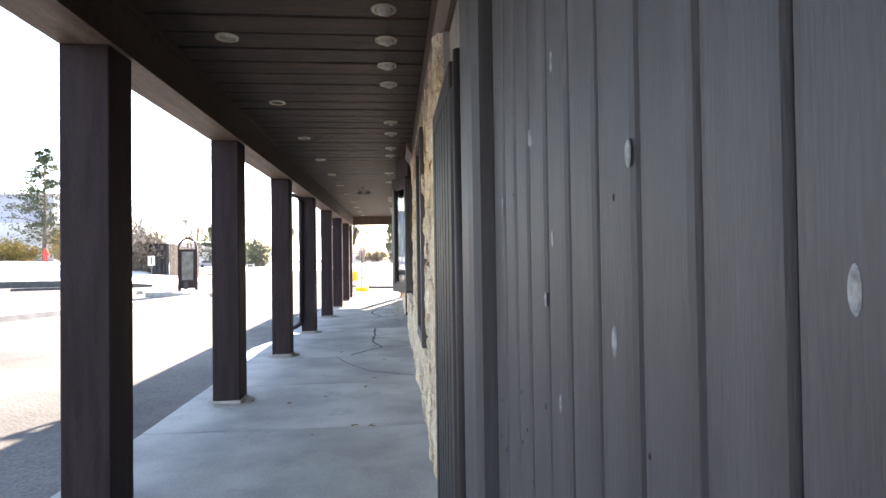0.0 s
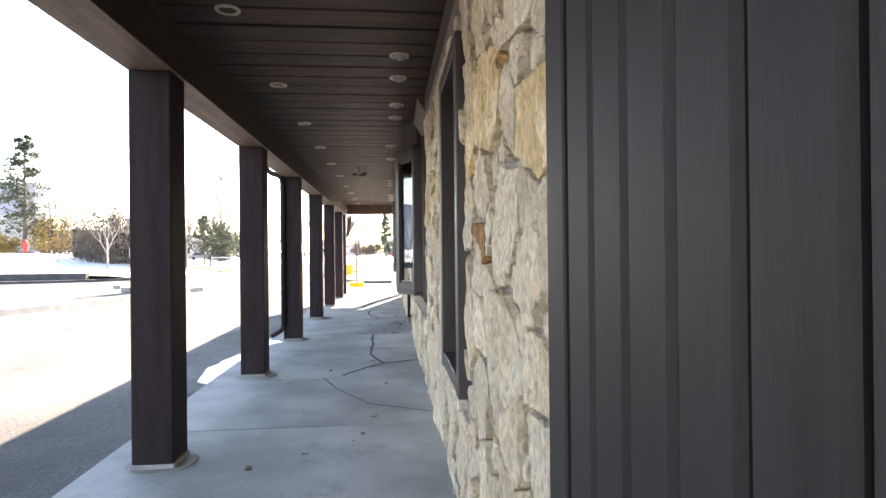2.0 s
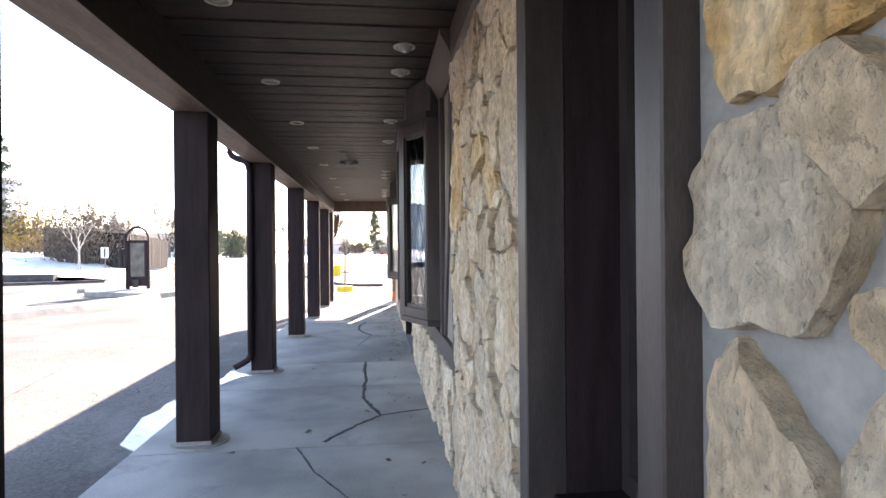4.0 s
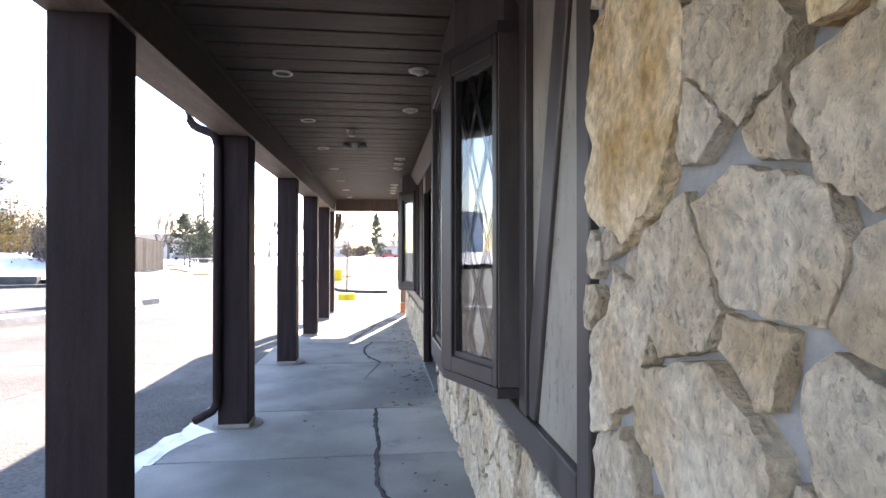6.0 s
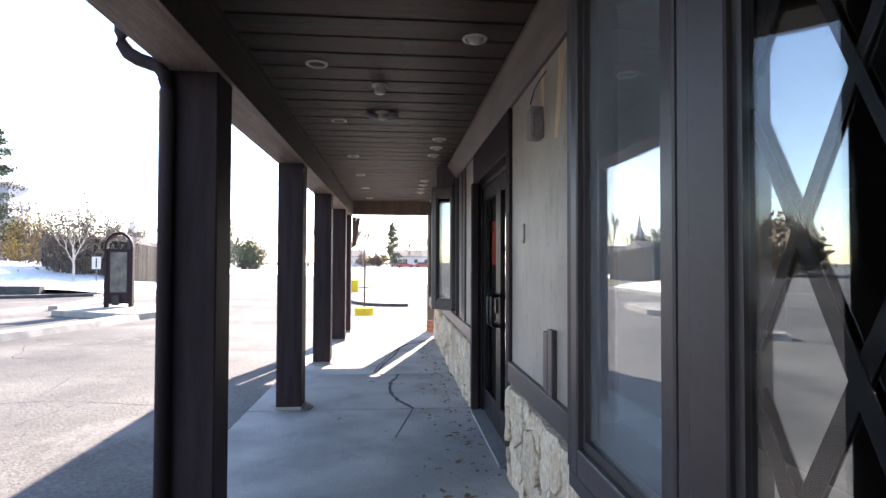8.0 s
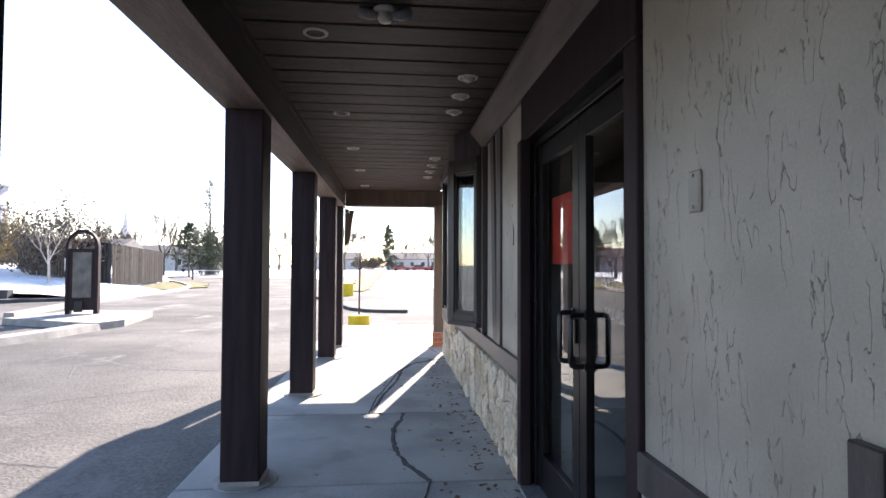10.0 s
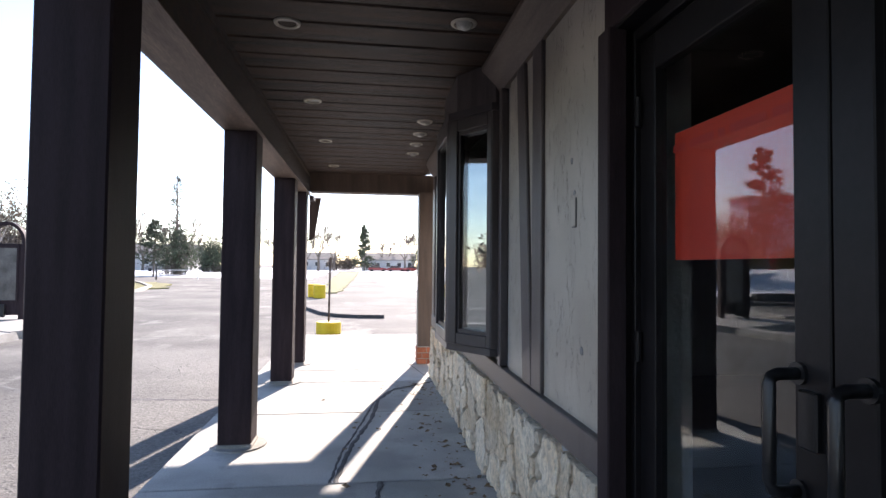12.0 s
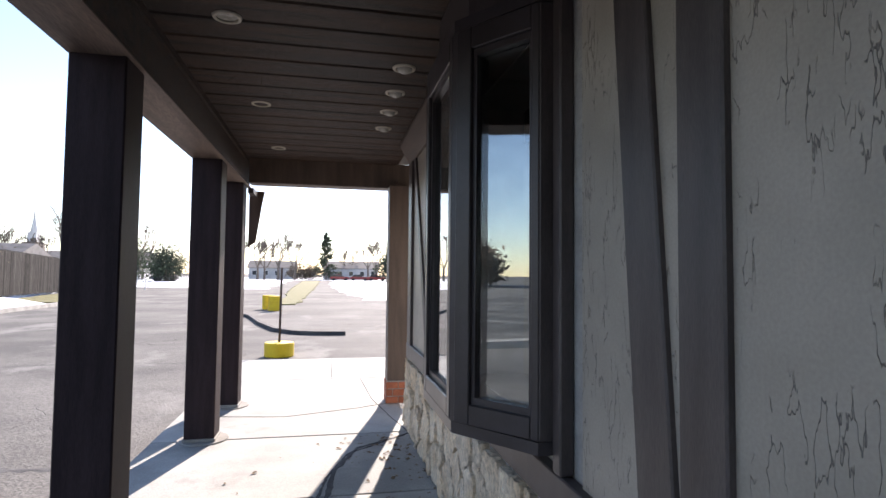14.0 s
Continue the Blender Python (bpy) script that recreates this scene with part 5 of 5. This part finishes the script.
def conifer(at, height, label, seed=1, width=0.22, ragged=0.4, first=0.1, size=0.16, dens=26):
    rng = random.Random(seed)
    t = thing("conifer", at, label, "tree")
    bm = bmesh.new()
    tube(bm, [(0, 0, -0.2), (0.01 * height, 0, height * 0.5), (0, 0, height * 0.97)], [height * 0.018, height * 0.011, height * 0.002], 7)
    part("trunk", bm, "bark", t)
    limbs_bm, leaf_bm = bmesh.new(), bmesh.new()
    z = first
    while z < 0.98:
        reach = height * width * (1 - z) ** 0.8 * rng.uniform(1 - ragged, 1 + ragged * 0.5) + 0.02 * height
        a = rng.uniform(0, 2 * math.pi)
        d = Vector((math.cos(a), math.sin(a), rng.uniform(-0.15, 0.35)))
        p = Vector((0, 0, z * height))
        q = p + d * reach
        tube(limbs_bm, [p, p.lerp(q, 0.5) + Vector((0, 0, 0.02 * height)), q], [height * 0.005, height * 0.003, height * 0.001], 4, False)
        for f in (0.35, 0.6, 0.8, 1.0):
            leaves(leaf_bm, p.lerp(q, f), reach * 0.13, dens // 4, size * height / 10, rng)
        z += 0.009 + 0.006 * rng.random()
    part("branchwork", limbs_bm, "bark", t)
    part("crown", leaf_bm, "needles", t)


def bush(at, w, d, h, label, material, seed=1, n=60, count=26, size=0.11):
    rng = random.Random(seed)
    t = thing("bush", at, label, "bush")
    stems, leaf_bm = bmesh.new(), bmesh.new()
    for _ in range(n):
        a, r = rng.uniform(0, 2 * math.pi), math.sqrt(rng.random())
        top = Vector((w * r * math.cos(a) * 0.5, d * r * math.sin(a) * 0.5, h * (1 - 0.5 * r * r) * rng.uniform(0.65, 1.05)))
        foot = Vector((top.x * 0.5, top.y * 0.5, -0.1))
        tube(stems, [foot, foot.lerp(top, 0.5) + Vector((rng.uniform(-.1, .1), rng.uniform(-.1, .1), 0)), top], [0.03, 0.018, 0.006], 4, False)
        for f in (0.45, 0.7, 0.95):
            leaves(leaf_bm, foot.lerp(top, f), h * 0.11, count // 3, size, rng)
    part("brushwood", stems, "bark", t)
    part("foliage", leaf_bm, material, t)


conifer((-31.0, 52.5, 1.35), 10.2, "ragged dark conifer standing by the bank", 4, 0.33, 0.6, 0.16, 0.15, 56)
bush((-34.5, 51.5, 1.35), 8.0, 3.0, 2.1, "long yellow-brown autumn hedge", "drybush", 2, 150, 42, 0.13)
bush((-29.0, 53.2, 1.35), 4.2, 2.6, 4.4, "tall orange-brown autumn shrub", "drybush", 3, 90, 36, 0.11)
bush((-27.2, 51.2, 1.3), 5.5, 2.6, 2.0, "low yellow autumn shrub", "drybush", 5, 50, 30, 0.11)
bush((-20.2, 44.4, 0.45), 6.2, 3.0, 5.0, "large dense brown shrub in front of the fence", "greybush", 6, 150, 36, 0.11)
bare_tree((-18.6, 40.6, 0.35), 3.6, "small pale bare ornamental tree in snow", "palebark", 4, 8, 0.75, 0.018, 0.30)
bare_tree((-44.0, 150.0, -0.1), 13.0, "leafless street tree far off", "bark", 4, 21, 0.55, 0.025, 0.3, 0.045)
bare_tree((-12.5, 152.0, -0.1), 12.5, "leafless street tree far off", "bark", 4, 22, 0.5, 0.025, 0.3, 0.045)
bare_tree((-18.0, 158.0, -0.1), 11.0, "leafless street tree far off", "bark", 4, 23, 0.55, 0.025, 0.3, 0.045)
bare_tree((9.0, 152.0, -0.1), 10.0, "leafless street tree far off", "bark", 4, 24, 0.55, 0.025, 0.3, 0.045)
for k, (x, y, h) in enumerate(((-24.0, 160.0, 11.0), (-29.0, 154.0, 12.0), (-15.5, 150.0, 10.0), (-9.0, 158.0, 11.5), (4.5, 170.0, 9.0), (11.5, 158.0, 11.0), (-40.0, 128.0, 9.5), (-46.0, 132.0, 10.5), (-52.0, 126.0, 9.0), (-36.0, 130.0, 8.5), (-60.0, 130.0, 10.0))):
    bare_tree((x, y, -0.1), h, "leafless street tree far off", "bark", 4, 60 + k, 0.5, 0.024, 0.28, 0.045)
conifer((-1.2, 160.0, -0.1), 12.5, "tall dark spruce beside the far houses", 31, 0.24, 0.25, 0.06, 0.3, 30)
bush((15.0, 140.0, -0.1), 9.0, 7.0, 8.5, "large dark evergreen shrub by the far lot", "needles", 33, 160, 36, 0.3)
bush((-7.0, 165.0, -0.1), 9.0, 5.0, 4.5, "clipped shrubs in front of the far houses", "greybush", 34, 80, 30, 0.3)
bush((-28.3, 117.8, -0.1), 6.4, 5.0, 6.8, "broad dark evergreen shrub beside the far lane", "needles", 36, 150, 36, 0.22)
conifer((-24.7, 85.6, -0.1), 12.8, "tall sparse pine beside the far lane", 39, 0.22, 0.75, 0.30, 0.11, 12)
bush((-24.2, 84.6, -0.1), 4.8, 4.0, 6.4, "dense evergreen shrub round the foot of a pine", "needles", 40, 130, 34, 0.17)
bare_tree((-27.5, 78.0, -0.1), 8.0, "small leafless tree beyond the fence", "bark", 4, 37, 0.5, 0.022, 0.3, 0.025)
conifer((-24.2, 77.0, -0.1), 6.4, "small rounded evergreen beyond the fence", 38, 0.45, 0.3, 0.25, 0.28, 30)


# ---- buildings far off ----
def house(name, x0, x1, y0, y1, z0, h, ridge, wall, label, windows=4):
    d = thing(name, ((x0 + x1) / 2, (y0 + y1) / 2, z0), label, "building")
    cx, cy = (x0 + x1) / 2, (y0 + y1) / 2
    hx, hy = (x1 - x0) / 2, (y1 - y0) / 2
    part("wall", boxes((-hx, hx, -hy, hy, -0.3, h)), wall, d)
    bm = bmesh.new()
    prism(bm, [(-hy - 0.5, h), (hy + 0.5, h), (hy + 0.5, h + 0.15), (0, h + ridge), (-hy - 0.5, h + 0.15)], "x", -hx - 0.5, hx + 0.5)
    part("roof", bm, "roof" if ridge > 0.3 else "palewall", d)
    for k in range(windows):
        u = -hx + (k + 0.5) * 2 * hx / windows
        wdw = part("window", boxes((u - 0.65, u + 0.65, -hy - 0.06, -hy + 0.02, h * 0.35, h * 0.8)), "white", d)
        part("pane", boxes((u - 0.55, u + 0.55, -hy - 0.09, -hy - 0.062, h * 0.38, h * 0.77)), "pane", wdw)
    return d


house("far_house", -2.0, 13.0, 168.0, 178.0, -0.15, 3.0, 2.2, "palewall", "low pale house with a snowy roof across the street", 5)
house("far_house", -22.0, -10.0, 172.0, 182.0, -0.15, 3.0, 2.2, "palewall", "low pale house across the street", 4)
house("far_house", -62.0, -38.0, 135.0, 147.0, -0.15, 3.4, 2.4, "palewall", "long low building beside the far lane", 7)
house("far_house", -62.0, -42.0, 96.0, 108.0, -0.15, 2.9, 2.6, "fence", "low grey-roofed building behind the fence", 5)
house("blue_building", -75.0, -32.2, 56.0, 58.5, 1.0, 6.7, 0.25, "bluewall", "large blue painted commercial building behind a hedge", 0)


def blue_details():
    d = thing("rooftop_unit", (-41.0, 57.2, 7.8), "pale rooftop ventilation unit on the blue building", "roof unit")
    part("housing", boxes((-2.0, 2.0, -1.5, 1.5, 0, 1.6)), "palewall", d)
    part("cowl", boxes((0.8, 1.4, -0.3, 0.3, 1.6, 2.6)), "grey", d)
    m = thing("wall_mural", (-42.0, 55.9, 1.6), "pale painted band on the blue wall", "wall painting")
    bm = bmesh.new()
    prism(bm, [(-30.0, 0.0), (10.8, 0.0), (10.8, 3.4), (2.0, 3.6), (-8.0, 4.1), (-30.0, 3.0)], "y", -0.06, 0.08)
    part("paint", bm, "palewall", m)


blue_details()


def church():
    d = thing("church_steeple", (-87.4, 200.0, 0.0), "distant pale church spire above the roofs", "steeple")
    part("tower", boxes((-2.2, 2.2, -2.2, 2.2, 0, 10.0)), "bark", d)
    part("belfry", boxes((-1.2, 1.2, -1.2, 1.2, 10.0, 13.0)), "palewall", d)
    bm = bmesh.new()
    ring(bm, [(1.1, 13.0), (0.6, 15.5), (0.0, 20.5)], (0, 0, 0), 8)
    part("spire", bm, "palewall", d)
    part("nave", boxes((-14.0, -2.3, -5, 5, 0, 7.5)), "palewall", d)


church()


def car(at, turn, paint, label):
    d = thing("car", at, label, "car")
    d.rotation_euler = (0, 0, radians(turn))
    bm = bmesh.new()
    prism(bm, [(-2.2, 0.35), (2.2, 0.35), (2.25, 0.7), (1.9, 0.92), (0.9, 0.98), (-1.9, 0.98), (-2.25, 0.85)], "y", -0.86, 0.86)
    part("body", bm, paint, d, bevel=0.05)
    bm = bmesh.new()
    prism(bm, [(-1.7, 0.975), (0.95, 0.975), (0.25, 1.45), (-1.25, 1.47)], "y", -0.74, 0.74)
    part("cabin", bm, "pane", d, bevel=0.05)
    part("car_roof", boxes((-1.2, 0.2, -0.7, 0.7, 1.452, 1.49)), paint, d)
    for x in (-1.4, 1.4):
        for y in (-0.87, 0.70):
            bm = bmesh.new()
            tube(bm, [(x, y, 0.33), (x, y + 0.17, 0.33)], 0.33, 14)
            part("wheel", bm, "tyre", d)


car((2.0, 146.0, -0.13), 3, "carred", "dark red car parked along the far street")
car((6.6, 146.5, -0.13), -2, "carred", "dark red car parked along the far street")
car((10.8, 147.0, -0.13), 2, "carred", "dark red car parked along the far street")
car((-38.0, 118.0, -0.13), 20, "grey", "snow-dusted grey car parked by the far lane")
car((-29.0, 119.0, -0.13), 10, "grey", "snow-dusted grey car parked by the far lane")


def lamp_pole(at, h, label):
    d = thing("lamp_pole", at, label, "street lamp")
    bm = bmesh.new()
    tube(bm, [(0, 0, -0.1), (0, 0, h)], 0.09, 8)
    part("pole", bm, "grey", d)
    part("lamp_head", boxes((-0.6, 0.12, -0.15, 0.15, h - 0.02, h + 0.12)), "grey", d)


lamp_pole((-36.0, 100.0, -0.15), 9.0, "tall thin parking lot lamp post")
lamp_pole((-52.0, 112.0, -0.15), 9.5, "tall thin parking lot lamp post")


def barrier():
    d = thing("white_gate", (-20.0, 66.0, -0.15), "low white pipe gate beyond the fence end", "barrier")
    part("post", boxes((-0.06, 0.06, -0.06, 0.06, 0, 1.2)), "black", d)
    part("post", boxes((3.6, 3.7, -0.05, 0.05, 0, 1.0)), "white", d)
    for z in (0.45, 0.9):
        bm = bmesh.new()
        tube(bm, [(0.06, 0, z), (3.6, 0, z)], 0.04, 6)
        part("rail", bm, "white", d)


barrier()

# trees and ground behind the walk that the glass mirrors
for k, (x, y, h) in enumerate(((-60, -60, 11), (-40, -75, 10), (-22, -80, 12), (-75, -35, 10), (-5, -85, 10), (-85, -5, 11), (-80, 18, 9), (-90, -20, 12))):
    bush((x, y, -0.1), 24.0, 8.0, h * 0.8, "dark mass of trees across the road", "greybush", 50 + k, 110, 30, 0.5)
house("white_house", -62.0, -50.0, -52.0, -44.0, -0.15, 3.2, 2.4, "white", "white house across the road seen in the glass", 3)
sheet("road_lawn", [(-70.0, -45.0), (-30.0, -60.0), (10.0, -65.0), (10.0, -50.0), (-28.0, -44.0), (-60.0, -28.0)], -0.152, "snow", "snow-dusted lawn across the road", "lawn", "stuff", 0.05, 0.6, 41, 2.0)


# ---- dead leaves ----
def leaf_litter():
    rng = random.Random(12)
    bm = bmesh.new()
    for _ in range(420):
        if rng.random() < 0.8:
            x, y = 0.12 - abs(rng.gauss(0, 0.28)), rng.uniform(11.2, 18.0)
        else:
            x, y = rng.uniform(-1.5, 0.1), rng.uniform(4.5, 18.0)
        s = rng.uniform(0.006, 0.020) if rng.random() < 0.6 else rng.uniform(0.016, 0.040)
        a = rng.uniform(0, 6.28)
        c, si = math.cos(a), math.sin(a)
        pts = [(-1, 0, 0.25), (-0.3, 0.5, 0.05), (0.5, 0.42, 0.35), (1, 0, 0.1), (0.4, -0.5, 0.4), (-0.4, -0.45, 0.0)]
        vs = [bm.verts.new((x + s * (c * u - si * v), y + s * (si * u + c * v), 0.002 + s * w * rng.uniform(0.3, 1.2))) for u, v, w in pts]
        mid = bm.verts.new((x, y, 0.003 + s * 0.1))
        for i in range(6):
            bm.faces.new((vs[i], vs[(i + 1) % 6], mid))
    tagged(part("leaf_litter", bm, "leaf"), "dry brown leaves blown along the foot of the wall", "leaves", kind="stuff")


leaf_litter()


# ---- rubble stone facing: every stone a piece ----
def clip(poly, p, n):
    """The part of a polygon on the side of the line through p that n points away from."""
    out = []
    for i in range(len(poly)):
        a, b = poly[i], poly[(i + 1) % len(poly)]
        da, db = (a - p).dot(n), (b - p).dot(n)
        if da <= 0:
            out.append(a)
        if (da < 0 < db) or (db < 0 < da):
            out.append(a.lerp(b, da / (da - db)))
    return out


def stone_piece(poly, x, thick, rng, material, parent):
    """One rough stone: wavering outline, split edge, uneven face."""
    c = sum(poly, Vector((0, 0))) / len(poly)
    ring_pts = []
    n = len(poly)
    for i in range(n):
        a, b = poly[i], poly[(i + 1) % n]
        k = max(2, int((b - a).length / 0.022))
        for j in range(k):
            ring_pts.append(a.lerp(b, j / k))
    # break the outline
    s = rng.uniform(0, 50)
    ring_pts = [p + (c - p).normalized() * (0.007 * abs(noise.noise((p.x * 11, p.y * 11, s))) + 0.013 * noise.noise((p.x * 32, p.y * 32, s)) + 0.005 * noise.noise((p.x * 80, p.y * 80, s))) for p in ring_pts]
    tilt_y, tilt_z = rng.uniform(-0.05, 0.05), rng.uniform(-0.05, 0.05)
    bm = bmesh.new()
    loops = []
    for f, d in ((1.0, -0.02), (0.995, thick * 0.5), (0.982, thick * 0.96), (0.92, thick), (0.76, thick), (0.6, thick), (0.42, thick), (0.2, thick)):
        loop = []
        for p in ring_pts:
            q = c + (p - c) * f
            if f < 0.99:
                q = q + Vector((noise.noise((q.x * 25, q.y * 25, s + 9)), noise.noise((q.x * 25, q.y * 25, s + 19)))) * 0.004
            rough = 0.014 * noise.noise((q.x * 7, q.y * 7, s)) + 0.010 * abs(noise.noise((q.x * 20, q.y * 14, s))) + 0.005 * noise.noise((q.x * 55, q.y * 40, s))
            chip = max(0.0, noise.noise((p.x * 8 + 5, p.y * 8, s + 31)) - 0.22) * 1.8 * max(0.0, (f - 0.80) / 0.2)
            d_here = d - thick * min(0.85, chip) if d > 0 else d
            h = d_here + (rough if d > 0 else 0) + ((q.x - c.x) * tilt_y + (q.y - c.y) * tilt_z if d > 0 else 0)
            loop.append(bm.verts.new((x - h, q.x, q.y)))
        loops.append(loop)
    m = len(ring_pts)
    for a, b in zip(loops, loops[1:]):
        for i in range(m):
            bm.faces.new((a[i], a[(i + 1) % m], b[(i + 1) % m], b[i]))
    bm.faces.new(loops[-1])
    return part("stone", bm, material, parent)


# the largest stones by place: y, z, width, height and tilt in degrees
STONES_A = (
    (4.43, 1.80, 0.58, 0.34, 8), (4.08, 1.585, 0.10, 0.08, 0), (3.74, 1.58, 0.31, 0.24, 14), (4.03, 1.66, 0.22, 0.28, -10),
    (4.46, 1.53, 0.24, 0.27, 0), (4.12, 1.38, 0.31, 0.40, 0), (3.86, 1.41, 0.18, 0.19, -12), (3.705, 1.40, 0.11, 0.10, 0),
    (3.605, 1.29, 0.08, 0.40, 0), (3.79, 1.235, 0.24, 0.25, 8), (4.50, 1.345, 0.26, 0.11, 20), (4.58, 1.22, 0.34, 0.15, -14),
    (4.36, 1.05, 0.25, 0.31, 0), (4.01, 1.20, 0.14, 0.08, 10), (4.08, 1.0, 0.24, 0.32, -6), (3.67, 1.14, 0.08, 0.06, 20),
    (3.74, 1.0, 0.31, 0.19, 0), (4.27, 0.80, 0.22, 0.20, 10), (4.83, 1.02, 0.27, 0.46, 0), (4.58, 0.75, 0.29, 0.27, 0),
    (4.79, 1.74, 0.27, 0.32, 0), (4.87, 1.43, 0.22, 0.24, 0),
)
STONES_B = (
    (7.27, 1.78, 0.42, 0.62, 0), (6.87, 1.77, 0.24, 0.27, -15), (6.97, 1.68, 0.11, 0.13, 30), (6.56, 1.60, 0.37, 0.17, 25),
    (6.41, 1.69, 0.14, 0.22, 0), (6.80, 1.45, 0.33, 0.23, 18), (6.53, 1.40, 0.28, 0.24, 22), (7.06, 1.37, 0.24, 0.32, 12),
    (7.31, 1.22, 0.25, 0.33, 8), (6.96, 1.08, 0.38, 0.34, 10), (6.60, 1.15, 0.18, 0.28, -15), (6.44, 1.14, 0.11, 0.22, -12),
    (6.38, 1.29, 0.14, 0.14, 0), (7.33, 0.86, 0.20, 0.28, 0), (7.37, 1.455, 0.10, 0.06, 0), (6.59, 1.81, 0.18, 0.12, 0),
    (6.92, 2.0, 0.23, 0.20, 0),
)


AMBER = (STONES_A[0], STONES_A[2], STONES_A[20], STONES_B[0], STONES_B[4], STONES_B[15])


def reach(stone, way):
    """How far a stone's oval reaches from its centre along a direction."""
    y, z, w, h, tilt = stone
    a = radians(tilt)
    u = way.x * math.cos(a) + way.y * math.sin(a)
    v = -way.x * math.sin(a) + way.y * math.cos(a)
    return math.sqrt((u * w / 2) ** 2 + (v * h / 2) ** 2)


def stonework(name, y0, y1, z0, z1, size, seed, label, holes=(), given=()):
    rng = random.Random(seed)
    back = structure(part(name, boxes(*[(0.146, BACK - 0.001, a, b, c, d) for a, b, c, d in holes]), "mortar"), label, "stone wall")
    stones = list(given)
    # smaller and smaller stones fill what is left between the large ones
    for scale, tries in ((1.35, 500), (1.0, 900), (0.7, 900), (0.42, 900), (0.28, 500)):
        for _ in range(tries):
            w = size * scale * rng.uniform(0.75, 1.15)
            s = (rng.uniform(y0 + w * 0.3, y1 - w * 0.3), rng.uniform(z0 + w * 0.3, z1 - w * 0.3), w, w * rng.uniform(0.75, 1.7), rng.uniform(-25, 25))
            for q in stones:
                d = Vector((q[0] - s[0], q[1] - s[1]))
                if d.length < 0.9 and d.length < 0.93 * (reach(s, d.normalized()) + reach(q, d.normalized())):
                    break
            else:
                stones.append(s)
    for i, s in enumerate(stones):
        c, a0 = Vector((s[0], s[1])), radians(s[4])
        if not any(a <= c.x <= b and lo <= c.y <= hi for a, b, lo, hi in holes):
            continue
        # a rough squarish outline, larger than the stone, then cut back by its neighbours
        poly = []
        k = rng.choice((6, 7, 8, 9))
        turn = rng.uniform(0, 6.28)
        for n in range(k):
            a = turn + 2 * math.pi * (n + rng.uniform(-0.25, 0.25)) / k
            u, v = math.cos(a), math.sin(a)
            r = (abs(u) ** 3.2 + abs(v) ** 3.2) ** (-1 / 3.2) * rng.uniform(1.28, 1.62)
            u, v = u * r * s[2] / 2, v * r * s[3] / 2
            poly.append(c + Vector((u * math.cos(a0) - v * math.sin(a0), u * math.sin(a0) + v * math.cos(a0))))
        for j, q in enumerate(stones):
            d = Vector((q[0], q[1])) - c
            if i == j or d.length > 0.95 or d.length < 1e-4:
                continue
            way = d.normalized()
            ri, rj = reach(s, way), reach(q, way)
            lean = way + Vector((-way.y, way.x)) * 0.2 * math.sin(2.1 * (i + j))
            poly = clip(poly, c + d * ri / (ri + rj) - way * rng.uniform(0.0, 0.007), lean.normalized()) if len(poly) > 2 else poly
        for a, b, lo, hi in holes:
            if a <= c.x <= b and lo <= c.y <= hi:
                for p, n in (((a + 0.002, 0), (-1, 0)), ((b - 0.002, 0), (1, 0)), ((0, max(lo, 0.0) + 0.002), (0, -1)), ((0, hi - 0.002), (0, 1))):
                    poly = clip(poly, Vector(p), Vector(n)) if len(poly) > 2 else poly
        if len(poly) < 3:
            continue
        area = abs(sum(poly[k].cross(poly[(k + 1) % len(poly)]) for k in range(len(poly)))) / 2
        if area < 0.0008:
            continue
        rusty = given and abs(c.x - 4.50) < 0.02 and abs(c.y - 1.345) < 0.02
        stone_piece(poly, 0.148, rng.uniform(0.022, 0.050), rng, "ochre" if rusty else "amber" if s in AMBER else "stone", back)


W0, W1 = 3.555, 7.50
stonework("stone_wall", W0, W1, 0.0, 2.44, 0.235, 7, "rough beige limestone rubble wall in grey mortar",
          ((W0, 5.0, 0.0, 2.44), (5.0, 5.83, 0.0, 0.61), (5.83, W1, 0.0, 2.44), (5.0, 5.83, 2.30, 2.44)), STONES_A + STONES_B)
stonework("stone_base", 7.640, 11.526, 0.0, 0.632, 0.21, 8, "rough beige limestone base below the timber band", ((7.640, 11.526, 0.0, 0.632),))
stonework("stone_base", 13.226, END_Y, 0.0, 0.632, 0.21, 9, "rough beige limestone base below the timber band", ((13.226, END_Y, 0.0, 0.632),))
